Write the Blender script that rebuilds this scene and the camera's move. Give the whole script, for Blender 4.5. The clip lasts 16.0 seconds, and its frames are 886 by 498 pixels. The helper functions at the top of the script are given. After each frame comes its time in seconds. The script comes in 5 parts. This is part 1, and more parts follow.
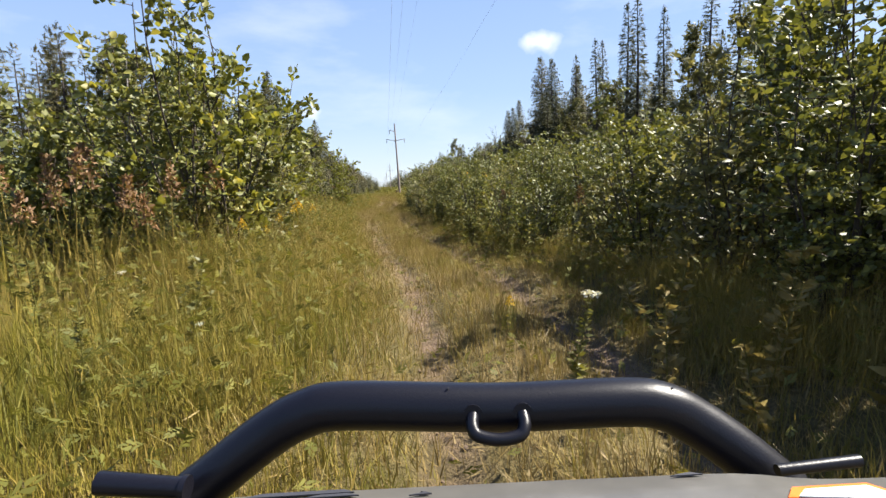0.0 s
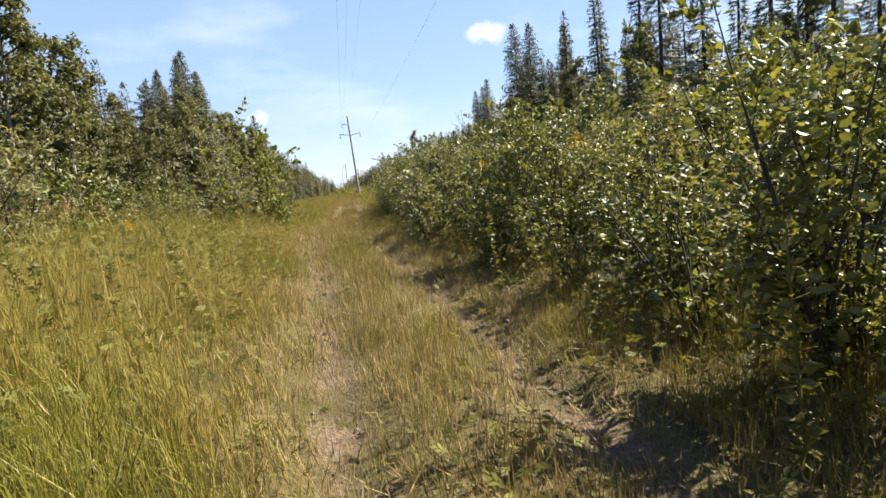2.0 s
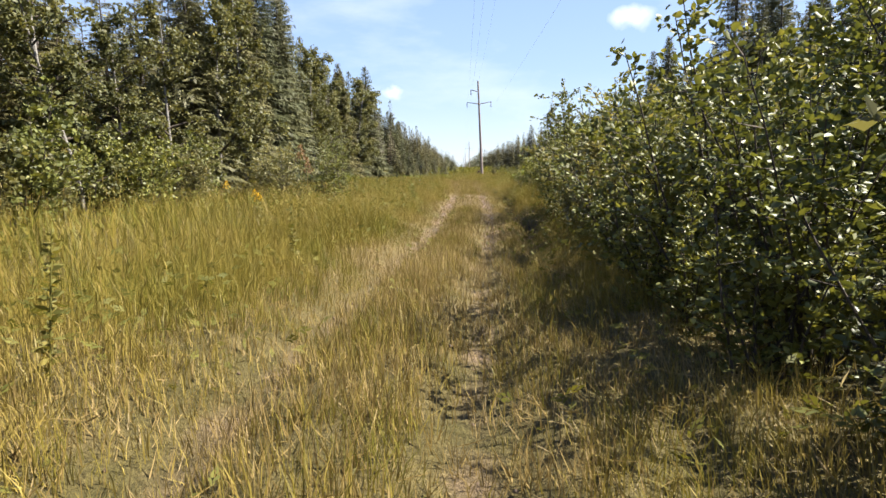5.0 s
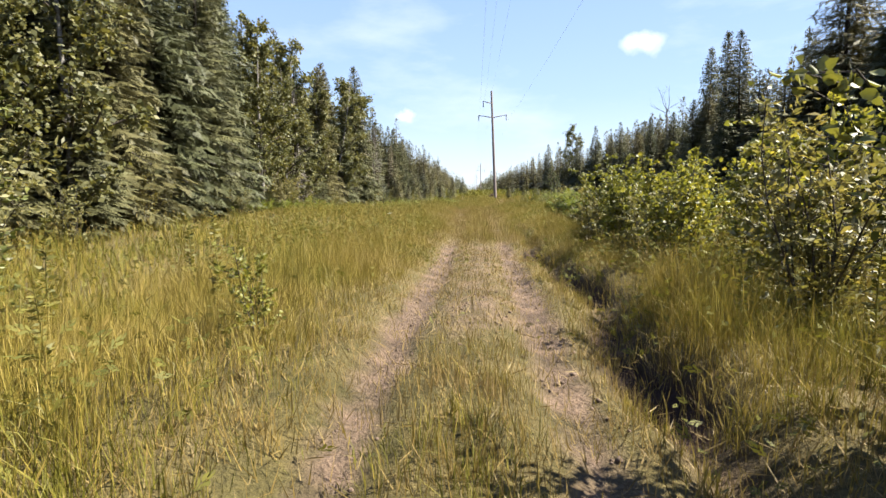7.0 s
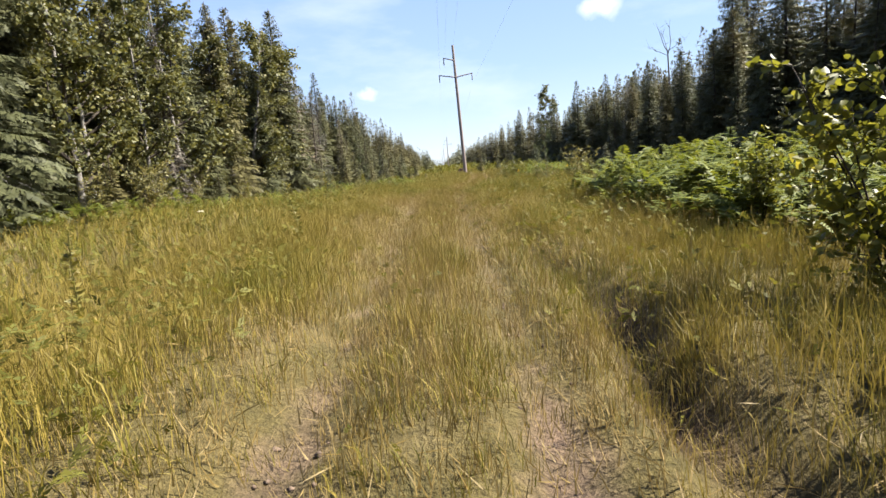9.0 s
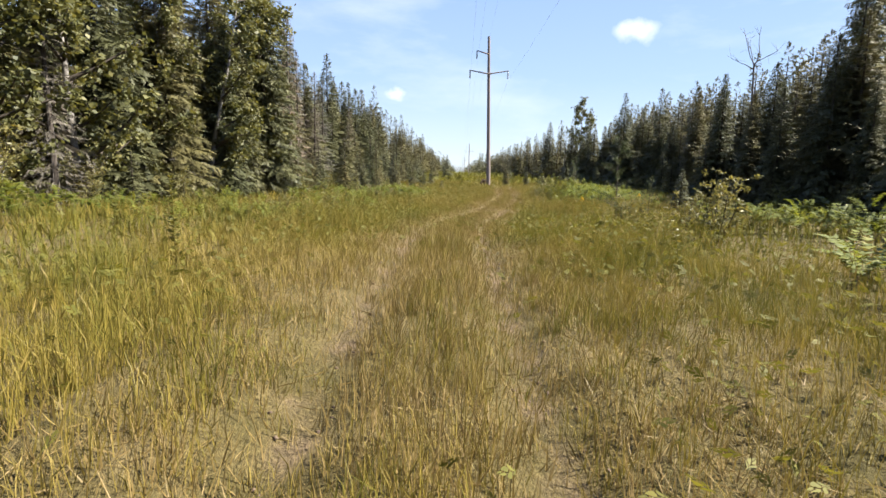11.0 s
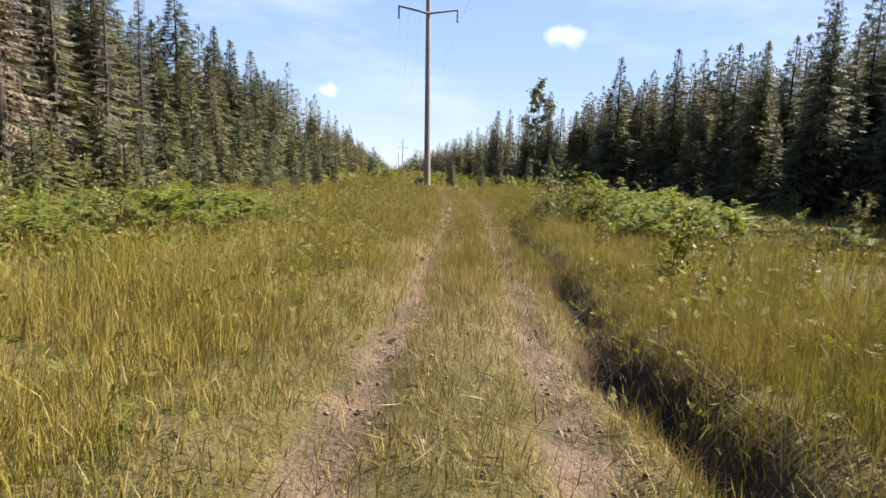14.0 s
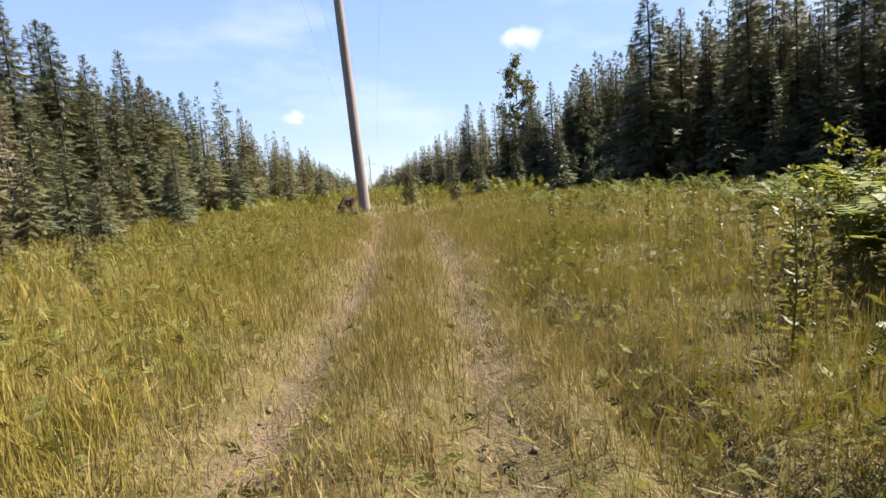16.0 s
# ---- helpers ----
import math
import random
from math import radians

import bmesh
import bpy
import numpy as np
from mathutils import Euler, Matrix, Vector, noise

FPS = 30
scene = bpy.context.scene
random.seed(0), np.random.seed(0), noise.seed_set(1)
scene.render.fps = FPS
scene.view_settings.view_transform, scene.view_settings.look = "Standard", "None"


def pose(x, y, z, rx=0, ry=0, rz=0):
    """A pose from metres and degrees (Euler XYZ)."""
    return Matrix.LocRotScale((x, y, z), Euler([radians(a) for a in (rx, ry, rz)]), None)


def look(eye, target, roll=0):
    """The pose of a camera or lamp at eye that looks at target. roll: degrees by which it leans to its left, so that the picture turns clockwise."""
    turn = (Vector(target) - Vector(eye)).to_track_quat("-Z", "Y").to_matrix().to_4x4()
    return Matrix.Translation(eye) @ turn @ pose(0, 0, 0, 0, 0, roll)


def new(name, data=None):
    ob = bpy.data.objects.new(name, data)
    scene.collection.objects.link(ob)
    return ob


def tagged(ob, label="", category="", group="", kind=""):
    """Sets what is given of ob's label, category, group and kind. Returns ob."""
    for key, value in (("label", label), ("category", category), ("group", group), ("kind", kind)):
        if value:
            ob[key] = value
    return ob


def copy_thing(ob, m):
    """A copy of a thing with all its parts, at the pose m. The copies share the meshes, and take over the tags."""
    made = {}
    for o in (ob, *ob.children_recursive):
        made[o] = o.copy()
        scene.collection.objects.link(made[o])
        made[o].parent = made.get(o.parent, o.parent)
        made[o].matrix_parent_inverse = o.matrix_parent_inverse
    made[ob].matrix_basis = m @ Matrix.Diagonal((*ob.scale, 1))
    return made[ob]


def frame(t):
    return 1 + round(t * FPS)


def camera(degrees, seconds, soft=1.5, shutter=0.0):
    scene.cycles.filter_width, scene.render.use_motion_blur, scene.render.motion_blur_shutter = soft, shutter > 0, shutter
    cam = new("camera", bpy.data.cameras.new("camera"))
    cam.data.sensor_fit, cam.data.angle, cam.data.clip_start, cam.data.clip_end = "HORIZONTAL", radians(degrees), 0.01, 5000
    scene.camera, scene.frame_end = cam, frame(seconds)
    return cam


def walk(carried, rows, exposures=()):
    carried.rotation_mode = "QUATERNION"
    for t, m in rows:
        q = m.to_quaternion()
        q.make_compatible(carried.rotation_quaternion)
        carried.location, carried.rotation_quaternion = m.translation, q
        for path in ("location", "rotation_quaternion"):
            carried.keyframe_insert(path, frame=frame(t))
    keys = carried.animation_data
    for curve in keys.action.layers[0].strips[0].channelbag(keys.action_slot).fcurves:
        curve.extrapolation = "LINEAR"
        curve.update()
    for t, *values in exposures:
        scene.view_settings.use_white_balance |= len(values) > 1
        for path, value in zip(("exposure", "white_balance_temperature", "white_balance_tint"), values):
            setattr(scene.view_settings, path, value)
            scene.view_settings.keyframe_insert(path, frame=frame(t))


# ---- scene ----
cam = camera(79.0, 16.0, soft=1.5, shutter=0.0)
PATH = [
    (0, (-0.546, -3.521, 1.21), (-0.328, -1.547, 0.976), -2.3),
    (0.5, (-0.518, -1.179, 1.184), (-0.251, 0.787, 0.939), -3.1),
    (1, (-0.466, 1.126, 1.189), (-0.14, 3.082, 0.93), -4.6),
    (1.5, (-0.478, 3.473, 1.13), (-0.111, 5.419, 0.85), -6.8),
    (2, (-0.539, 5.75, 1.194), (-0.186, 7.702, 0.932), -6.4),
    (2.5, (-0.444, 8.235, 1.164), (-0.175, 10.203, 0.932), -3.8),
    (3, (-0.389, 10.628, 1.184), (-0.228, 12.609, 0.961), -1.5),
    (3.5, (-0.484, 12.877, 1.313), (-0.42, 14.861, 1.068), -1.0),
    (4, (-0.469, 15.274, 1.208), (-0.47, 17.257, 0.952), 0.1),
    (6.5, (-0.017, 28.329, 1.033), (-0.171, 30.293, 0.689), -3.5),
    (7, (-0.091, 30.777, 1.084), (-0.195, 32.763, 0.871), -0.9),
    (7.5, (-0.171, 33.176, 1.175), (-0.228, 35.164, 0.959), -0.4),
    (8, (-0.019, 35.652, 1.104), (-0.032, 37.625, 0.78), -1.2),
    (8.5, (0.177, 37.948, 1.016), (0.195, 39.917, 0.668), -3.6),
    (9, (0.188, 40.251, 1.041), (0.18, 42.228, 0.738), -4.6),
    (11.5, (0.181, 49.847, 1.268), (0.128, 51.828, 1.0), 2.1),
    (12, (0.113, 52.347, 1.312), (0.059, 54.331, 1.068), 1.6),
    (12.5, (0.037, 55.116, 1.297), (0.01, 57.097, 1.026), 2.2),
    (13, (0.132, 58.018, 1.208), (0.181, 59.994, 0.9), 4.1),
    (13.5, (0.404, 61.017, 0.994), (0.554, 62.981, 0.646), 5.5),
    (14, (0.857, 64.1, 0.967), (1.052, 66.07, 0.688), 2.4),
    (14.5, (1.573, 67.064, 0.806), (1.816, 69.032, 0.551), -1.0),
    (15, (2.15, 70.173, 0.91), (2.406, 72.143, 0.677), -3.9),
    (15.5, (2.523, 73.504, 0.724), (2.769, 75.467, 0.434), -4.4),
    (16, (3.008, 76.73, 0.857), (3.262, 78.7, 0.618), -4.7),
]
# the camera's own slow changes of exposure, in stops round the middle value
EXPOSURE = 1.90
DRIFT = ((0, -0.04), (1, 0.03), (1.5, 0.0), (2, 0.08), (3, 0.04), (4, 0.10), (6.5, 0.13), (7, 0.20), (7.5, 0.04), (8, 0.0), (9, 0.13), (11.5, 0.04), (12.5, 0.0), (13.5, 0.0), (14.5, 0.03), (15.5, -0.10), (16, 0.06))
walk(cam, [(t, look(e, g, r)) for t, e, g, r in PATH], [(t, EXPOSURE + d) for t, d in DRIFT])

# ---- sky, sun, exposure ----
SUN_AZ, SUN_EL = radians(83), radians(47)      # to the right of the trail, high
world = bpy.data.worlds.new("world")
scene.world = world
world.use_nodes = True
wn, wl = world.node_tree.nodes, world.node_tree.links
wn.clear()


sky = wn.new("ShaderNodeTexSky")
sky.sky_type, sky.sun_disc = "NISHITA", False
sky.sun_elevation, sky.sun_rotation = SUN_EL, SUN_AZ
sky.air_density, sky.dust_density, sky.ozone_density = 1.0, 0.35, 2.0
geo = wn.new("ShaderNodeTexCoord")
flat = wn.new("ShaderNodeMapping")
flat.inputs["Scale"].default_value = (1.0, 1.0, 3.2)
wl.new(geo.outputs["Generated"], flat.inputs["Vector"])
wisps = wn.new("ShaderNodeTexNoise")
wisps.inputs["Scale"].default_value, wisps.inputs["Detail"].default_value, wisps.inputs["Roughness"].default_value = 3.1, 7.0, 0.58
wl.new(flat.outputs["Vector"], wisps.inputs["Vector"])
ramp = wn.new("ShaderNodeValToRGB")
ramp.color_ramp.elements[0].position, ramp.color_ramp.elements[1].position = 0.50, 0.86
ramp.color_ramp.elements[1].color = (0.42, 0.42, 0.42, 1)
wl.new(wisps.outputs["Fac"], ramp.inputs["Fac"])


def puff(azimuth, elevation, size):
    """One small fair-weather cloud at a bearing to the right of the trail and a height, in degrees."""
    a, e = radians(azimuth), radians(elevation)
    way = (math.sin(a) * math.cos(e), math.cos(a) * math.cos(e), math.sin(e))
    warp = wn.new("ShaderNodeTexNoise")
    warp.inputs["Scale"].default_value, warp.inputs["Detail"].default_value = 26.0, 4.0
    wl.new(geo.outputs["Generated"], warp.inputs["Vector"])
    off = wn.new("ShaderNodeVectorMath")
    off.operation = "MULTIPLY_ADD"
    off.inputs[1].default_value, off.inputs[2].default_value = (0.05, 0.05, 0.05), (-0.025, -0.025, -0.025)
    wl.new(warp.outputs["Color"], off.inputs[0])
    add = wn.new("ShaderNodeVectorMath")
    wl.new(geo.outputs["Generated"], add.inputs[0])
    wl.new(off.outputs["Vector"], add.inputs[1])
    sub = wn.new("ShaderNodeVectorMath")
    sub.operation, sub.inputs[1].default_value = "SUBTRACT", way
    wl.new(add.outputs["Vector"], sub.inputs[0])
    sq = wn.new("ShaderNodeVectorMath")
    sq.operation, sq.inputs[1].default_value = "MULTIPLY", (1.0, 1.0, 1.7)
    wl.new(sub.outputs["Vector"], sq.inputs[0])
    ln = wn.new("ShaderNodeVectorMath")
    ln.operation = "LENGTH"
    wl.new(sq.outputs["Vector"], ln.inputs[0])
    mp = wn.new("ShaderNodeMapRange")
    mp.inputs["From Min"].default_value, mp.inputs["From Max"].default_value = size * 1.3, size * 0.25
    wl.new(ln.outputs["Value"], mp.inputs["Value"])
    mp.inputs["To Max"].default_value = 0.8
    return mp.outputs["Result"]


cover = ramp.outputs["Color"]
for az, el, size in ((17.0, 13.6, 0.030), (-6.5, 8.0, 0.020)):
    mx = wn.new("ShaderNodeMath")
    mx.operation = "MAXIMUM"
    wl.new(cover, mx.inputs[0])
    wl.new(puff(az, el, size), mx.inputs[1])
    cover = mx.outputs["Value"]
mixc = wn.new("ShaderNodeMix")
mixc.data_type = "RGBA"
mixc.inputs["B"].default_value = (9.0, 9.2, 9.6, 1)
wl.new(cover, mixc.inputs["Factor"])
sep = wn.new("ShaderNodeSeparateXYZ")
wl.new(geo.outputs["Generated"], sep.inputs["Vector"])
depth = wn.new("ShaderNodeValToRGB")
for k, (p, c) in zip((0, 1), ((0.0, (6.2, 7.2, 8.3)), (0.55, (2.1, 3.5, 7.6)))):
    depth.color_ramp.elements[k].position, depth.color_ramp.elements[k].color = p, (*c, 1)
depth.color_ramp.elements.new(1.0).color = (0.9, 1.8, 5.0, 1)
mid_stop = depth.color_ramp.elements.new(0.16)
mid_stop.color = (3.9, 5.4, 8.1, 1)
wl.new(sep.outputs["Z"], depth.inputs["Fac"])
air = wn.new("ShaderNodeMix")
air.data_type = "RGBA"
air.inputs["Factor"].default_value = 0.75
wl.new(sky.outputs["Color"], air.inputs["A"])
wl.new(depth.outputs["Color"], air.inputs["B"])
wl.new(air.outputs["Result"], mixc.inputs["A"])
bg = wn.new("ShaderNodeBackground")
bg.inputs["Strength"].default_value = 0.040
wl.new(mixc.outputs["Result"], bg.inputs["Color"])
wout = wn.new("ShaderNodeOutputWorld")
wl.new(bg.outputs["Background"], wout.inputs["Surface"])

sun_lamp = bpy.data.lights.new("sun", "SUN")
sun_lamp.energy, sun_lamp.angle, sun_lamp.color = 5.0, radians(0.53), (1.0, 0.94, 0.84)
sun = new("sun", sun_lamp)
to_sun = Vector((math.sin(SUN_AZ) * math.cos(SUN_EL), math.cos(SUN_AZ) * math.cos(SUN_EL), math.sin(SUN_EL)))
sun.rotation_mode = "QUATERNION"
sun.rotation_quaternion = to_sun.to_track_quat("Z", "Y")
sun.location = (40, 40, 60)

# ---- materials ----


class Mat:
    """A small builder of node materials."""

    def __init__(self, name):
        self.m = bpy.data.materials.new(name)
        self.m.use_nodes = True
        self.n, self.l = self.m.node_tree.nodes, self.m.node_tree.links
        self.n.clear()
        self.out = self.n.new("ShaderNodeOutputMaterial")
        self.geo = self.n.new("ShaderNodeNewGeometry")

    def noise(self, scale, detail=3.0, rough=0.55, stretch=None, vector=None):
        t = self.n.new("ShaderNodeTexNoise")
        t.inputs["Scale"].default_value, t.inputs["Detail"].default_value, t.inputs["Roughness"].default_value = scale, detail, rough
        v = vector or self.geo.outputs["Position"]
        if stretch:
            mp = self.n.new("ShaderNodeMapping")
            mp.inputs["Scale"].default_value = stretch
            self.l.new(v, mp.inputs["Vector"])
            v = mp.outputs["Vector"]
        self.l.new(v, t.inputs["Vector"])
        return t.outputs["Fac"]

    def ramp(self, fac, *stops):
        r = self.n.new("ShaderNodeValToRGB")
        e = r.color_ramp.elements
        while len(e) < len(stops):
            e.new(0.5)
        for k, (p, c) in zip(e, stops):
            k.position, k.color = p, (*c, 1)
        self.l.new(fac, r.inputs["Fac"])
        return r.outputs["Color"]

    def mix(self, fac, a, b, how="MIX"):
        x = self.n.new("ShaderNodeMix")
        x.data_type, x.blend_type = "RGBA", how
        for v, s in ((fac, x.inputs["Factor"]), (a, x.inputs["A"]), (b, x.inputs["B"])):
            if isinstance(v, (int, float)):
                s.default_value = v
            elif isinstance(v, tuple):
                s.default_value = (*v, 1)
            else:
                self.l.new(v, s)
        return x.outputs["Result"]

    def math(self, how, a, b):
        x = self.n.new("ShaderNodeMath")
        x.operation = how
        for v, s in ((a, x.inputs[0]), (b, x.inputs[1])):
            if isinstance(v, (int, float)):
                s.default_value = v
            else:
                self.l.new(v, s)
        return x.outputs["Value"]

    def span(self, v, a, b):
        x = self.n.new("ShaderNodeMapRange")
        x.inputs["From Min"].default_value, x.inputs["From Max"].default_value = a, b
        self.l.new(v, x.inputs["Value"])
        return x.outputs["Result"]

    def attribute(self, name):
        a = self.n.new("ShaderNodeAttribute")
        a.attribute_name = name
        return a.outputs["Fac"]

    def island(self):
        return self.geo.outputs["Random Per Island"]

    def single(self):
        return self.n.new("ShaderNodeObjectInfo").outputs["Random"]

    def bump(self, height, strength, distance):
        b = self.n.new("ShaderNodeBump")
        b.inputs["Strength"].default_value, b.inputs["Distance"].default_value = strength, distance
        self.l.new(height, b.inputs["Height"])
        return b.outputs["Normal"]

    def solid(self, colour, rough=0.8, metal=0.0, normal=None, spec=0.5, coat=0.0):
        p = self.n.new("ShaderNodeBsdfPrincipled")
        for v, k in ((colour, "Base Color"), (rough, "Roughness"), (metal, "Metallic"), (spec, "Specular IOR Level"), (coat, "Coat Weight")):
            s = p.inputs[k]
            if isinstance(v, (int, float)):
                s.default_value = v
            elif isinstance(v, tuple):
                s.default_value = (*v, 1)
            else:
                self.l.new(v, s)
        if normal:
            self.l.new(normal, p.inputs["Normal"])
        self.l.new(p.outputs["BSDF"], self.out.inputs["Surface"])
        return self.m

    def leaf(self, colour, through_colour, share=0.35, rough=0.5, gloss=0.3):
        """A thin leaf: reflects, and lets part of the light through."""
        p = self.n.new("ShaderNodeBsdfPrincipled")
        p.inputs["Roughness"].default_value, p.inputs["Specular IOR Level"].default_value = rough, gloss
        t = self.n.new("ShaderNodeBsdfTranslucent")
        colour, through_colour = (self.mix(1.0, c, (0.86, 0.86, 0.86), "MULTIPLY") for c in (colour, through_colour))
        self.l.new(colour, p.inputs["Base Color"])
        self.l.new(through_colour, t.inputs["Color"])
        x = self.n.new("ShaderNodeMixShader")
        x.inputs["Fac"].default_value = share
        self.l.new(p.outputs["BSDF"], x.inputs[1])
        self.l.new(t.outputs["BSDF"], x.inputs[2])
        self.l.new(x.outputs["Shader"], self.out.inputs["Surface"])
        return self.m


def cut_out(m, keep):
    """Lets the eye through a thin surface where keep is 0."""
    solid = m.out.inputs["Surface"].links[0].from_socket
    clear = m.n.new("ShaderNodeBsdfTransparent")
    pick = m.n.new("ShaderNodeMixShader")
    m.l.new(keep, pick.inputs["Fac"])
    m.l.new(clear.outputs["BSDF"], pick.inputs[1])
    m.l.new(solid, pick.inputs[2])
    m.l.new(pick.outputs["Shader"], m.out.inputs["Surface"])
    return m.m


def split_blades(m):
    """Each tuft leaf is slit lengthwise into a few thin blades of unlike height."""
    uv = m.n.new("ShaderNodeUVMap")
    sep = m.n.new("ShaderNodeSeparateXYZ")
    m.l.new(uv.outputs["UV"], sep.inputs["Vector"])
    lean = m.math("MULTIPLY", m.math("SUBTRACT", m.island(), 0.5), 9.0)
    along = m.math("ADD", m.math("MULTIPLY", sep.outputs["X"], 19.0), m.math("MULTIPLY", sep.outputs["Y"], lean))
    com = m.n.new("ShaderNodeCombineXYZ")
    m.l.new(m.math("ADD", along, m.math("MULTIPLY", m.island(), 191.0)), com.inputs["X"])
    m.l.new(m.math("MULTIPLY", sep.outputs["Y"], 1.3), com.inputs["Y"])
    cut = m.span(sep.outputs["Y"], 0.0, 1.0)
    limit = m.math("ADD", 0.44, m.math("MULTIPLY", cut, 0.10))
    return com.outputs["Vector"], m.math("GREATER_THAN", m.noise(1.0, 1.0, 0.5, None, com.outputs["Vector"]), limit)


def grass_material(name, dry, green, lean, drifts=1.5, slit=False):
    """Blades from straw gold to green, in drifts metres across and blade by blade, greener along one stretch of the
    clearing. lean: how far the drifts tend to straw.
    """
    m = Mat(name)
    drift = m.noise(0.6, 4.0, 0.65)
    fine = m.noise(4.0, 3.0)
    vector, keep = split_blades(m) if slit else (None, None)
    blade = m.noise(0.8, 0.0, 0.5, None, vector) if slit else m.noise(30.0, 1.0)
    f = m.math("ADD", m.math("MULTIPLY", drift, drifts), m.math("MULTIPLY", fine, 0.7))
    f = m.math("ADD", f, m.math("MULTIPLY", m.island(), 0.20))
    f = m.math("ADD", f, m.math("MULTIPLY", blade, 0.40))
    sep = m.n.new("ShaderNodeSeparateXYZ")
    m.l.new(m.geo.outputs["Position"], sep.inputs["Vector"])
    green_shift = m.ramp(m.span(sep.outputs["Y"], 0.0, 100.0), (0.0, (0.0, 0.0, 0.0)), (0.1, (0.0, 0.0, 0.0)), (0.50, (0.0, 0.0, 0.0)), (0.57, (0.15, 0.15, 0.15)), (0.63, (0.15, 0.15, 0.15)), (0.67, (0.0, 0.0, 0.0)))
    f = m.math("SUBTRACT", f, green_shift)
    f = m.span(f, 0.92 + lean, 1.85 + lean)
    c = m.ramp(f, (0.0, green[0]), (0.35, green[1]), (0.62, dry[0]), (1.0, dry[1]))
    c = m.mix(1.0, c, m.ramp(m.island(), (0.0, (0.57, 0.57, 0.57)), (1.0, (0.80, 0.79, 0.77))), "MULTIPLY")
    c = m.mix(1.0, c, m.ramp(blade, (0.3, (0.85, 0.85, 0.85)), (0.7, (1.12, 1.12, 1.12))), "MULTIPLY")
    m.leaf(c, c, 0.28, 0.55, 0.25)
    return cut_out(m, keep) if slit else m.m


GREEN = ((0.110, 0.122, 0.019), (0.238, 0.220, 0.031))
DRY = ((0.345, 0.264, 0.050), (0.45, 0.345, 0.108))
M_GRASS = grass_material("meadow_grass", DRY, GREEN, -0.05)
M_CLUMP = grass_material("clearing_grass", DRY, GREEN, 0.05, slit=True)
M_TRACK = grass_material("trodden_grass", ((0.32, 0.225, 0.070), (0.41, 0.295, 0.125)), ((0.195, 0.155, 0.032), (0.28, 0.20, 0.052)), -0.15)
M_SEED = grass_material("seed_heads", ((0.34, 0.248, 0.056), (0.41, 0.31, 0.105)), ((0.25, 0.205, 0.036), (0.31, 0.23, 0.052)), -0.05)


def sprig(m, rows, slim, gap):
    """A twig card is cut into pairs of small leaves along the twig."""
    uv = m.n.new("ShaderNodeUVMap")
    sep = m.n.new("ShaderNodeSeparateXYZ")
    m.l.new(uv.outputs["UV"], sep.inputs["Vector"])
    half = m.math("ABSOLUTE", m.math("MULTIPLY", m.math("SUBTRACT", sep.outputs["X"], 0.5), 2.0), 0.0)
    reach = m.math("SUBTRACT", 1.0, m.math("ABSOLUTE", m.math("SUBTRACT", m.math("MULTIPLY", sep.outputs["Y"], 2.0), 1.0), 0.0))
    half = m.math("DIVIDE", half, m.math("MAXIMUM", reach, 0.05))
    sign = m.math("GREATER_THAN", sep.outputs["X"], 0.5)
    slide = m.math("ADD", m.math("MULTIPLY", sep.outputs["Y"], rows), m.math("MULTIPLY", sign, 0.5))
    slide = m.math("SUBTRACT", m.math("ADD", slide, m.math("MULTIPLY", m.island(), 7.0)), m.math("MULTIPLY", half, gap))
    local = m.math("SUBTRACT", m.math("FRACT", slide, 0.0), 0.5)
    row = m.math("FLOOR", slide, 0.0)
    a = m.math("POWER", m.math("DIVIDE", m.math("SUBTRACT", half, 0.44), 0.42), 2.0)
    b = m.math("POWER", m.math("DIVIDE", local, slim), 2.0)
    number = m.math("ADD", m.math("MULTIPLY", row, 0.317), m.math("ADD", m.math("MULTIPLY", sign, 0.53), m.math("MULTIPLY", m.island(), 57.0)))
    return m.math("FRACT", number, 0.0), m.math("LESS_THAN", m.math("ADD", a, b), 1.0)


def leaf_material(name, low, high, hint, share=0.36, rough=0.6, gloss=0.25, rows=0, slim=0.42, gap=1.0):
    m = Mat(name)
    one, keep = sprig(m, rows, slim, gap) if rows else (m.island(), None)
    f = m.math("ADD", m.math("MULTIPLY", one, 0.5), m.math("ADD", m.math("MULTIPLY", m.island(), 0.3), m.math("MULTIPLY", m.single(), 0.2)))
    c = m.ramp(f, (0.0, low), (0.75, high), (0.98, hint))
    patch = m.ramp(m.noise(1.4, 2.0), (0.3, (0.55, 0.59, 0.59)), (0.7, (0.86, 0.83, 0.75)))
    c = m.mix(1.0, c, patch, "MULTIPLY")
    glow = m.mix(1.0, c, (1.35, 1.25, 0.7), "MULTIPLY")
    m.leaf(c, glow, share, rough, gloss)
    return cut_out(m, keep) if rows else m.m


M_ALDER = leaf_material("alder_leaf", (0.086, 0.100, 0.028), (0.240, 0.250, 0.062), (0.42, 0.39, 0.10), 0.25, 0.5, 0.35)
M_WILLOW = leaf_material("willow_leaf", (0.150, 0.150, 0.066), (0.30, 0.28, 0.118), (0.38, 0.32, 0.11), 0.34, 0.5, 0.35)
M_POPLAR = leaf_material("poplar_leaf", (0.118, 0.13, 0.028), (0.27, 0.275, 0.055), (0.42, 0.37, 0.09), 0.42, 0.5, 0.35)
M_BIRCH_LEAF = leaf_material("birch_leaf", (0.085, 0.093, 0.038), (0.20, 0.195, 0.072), (0.28, 0.25, 0.09), 0.32, 0.55, 0.3)
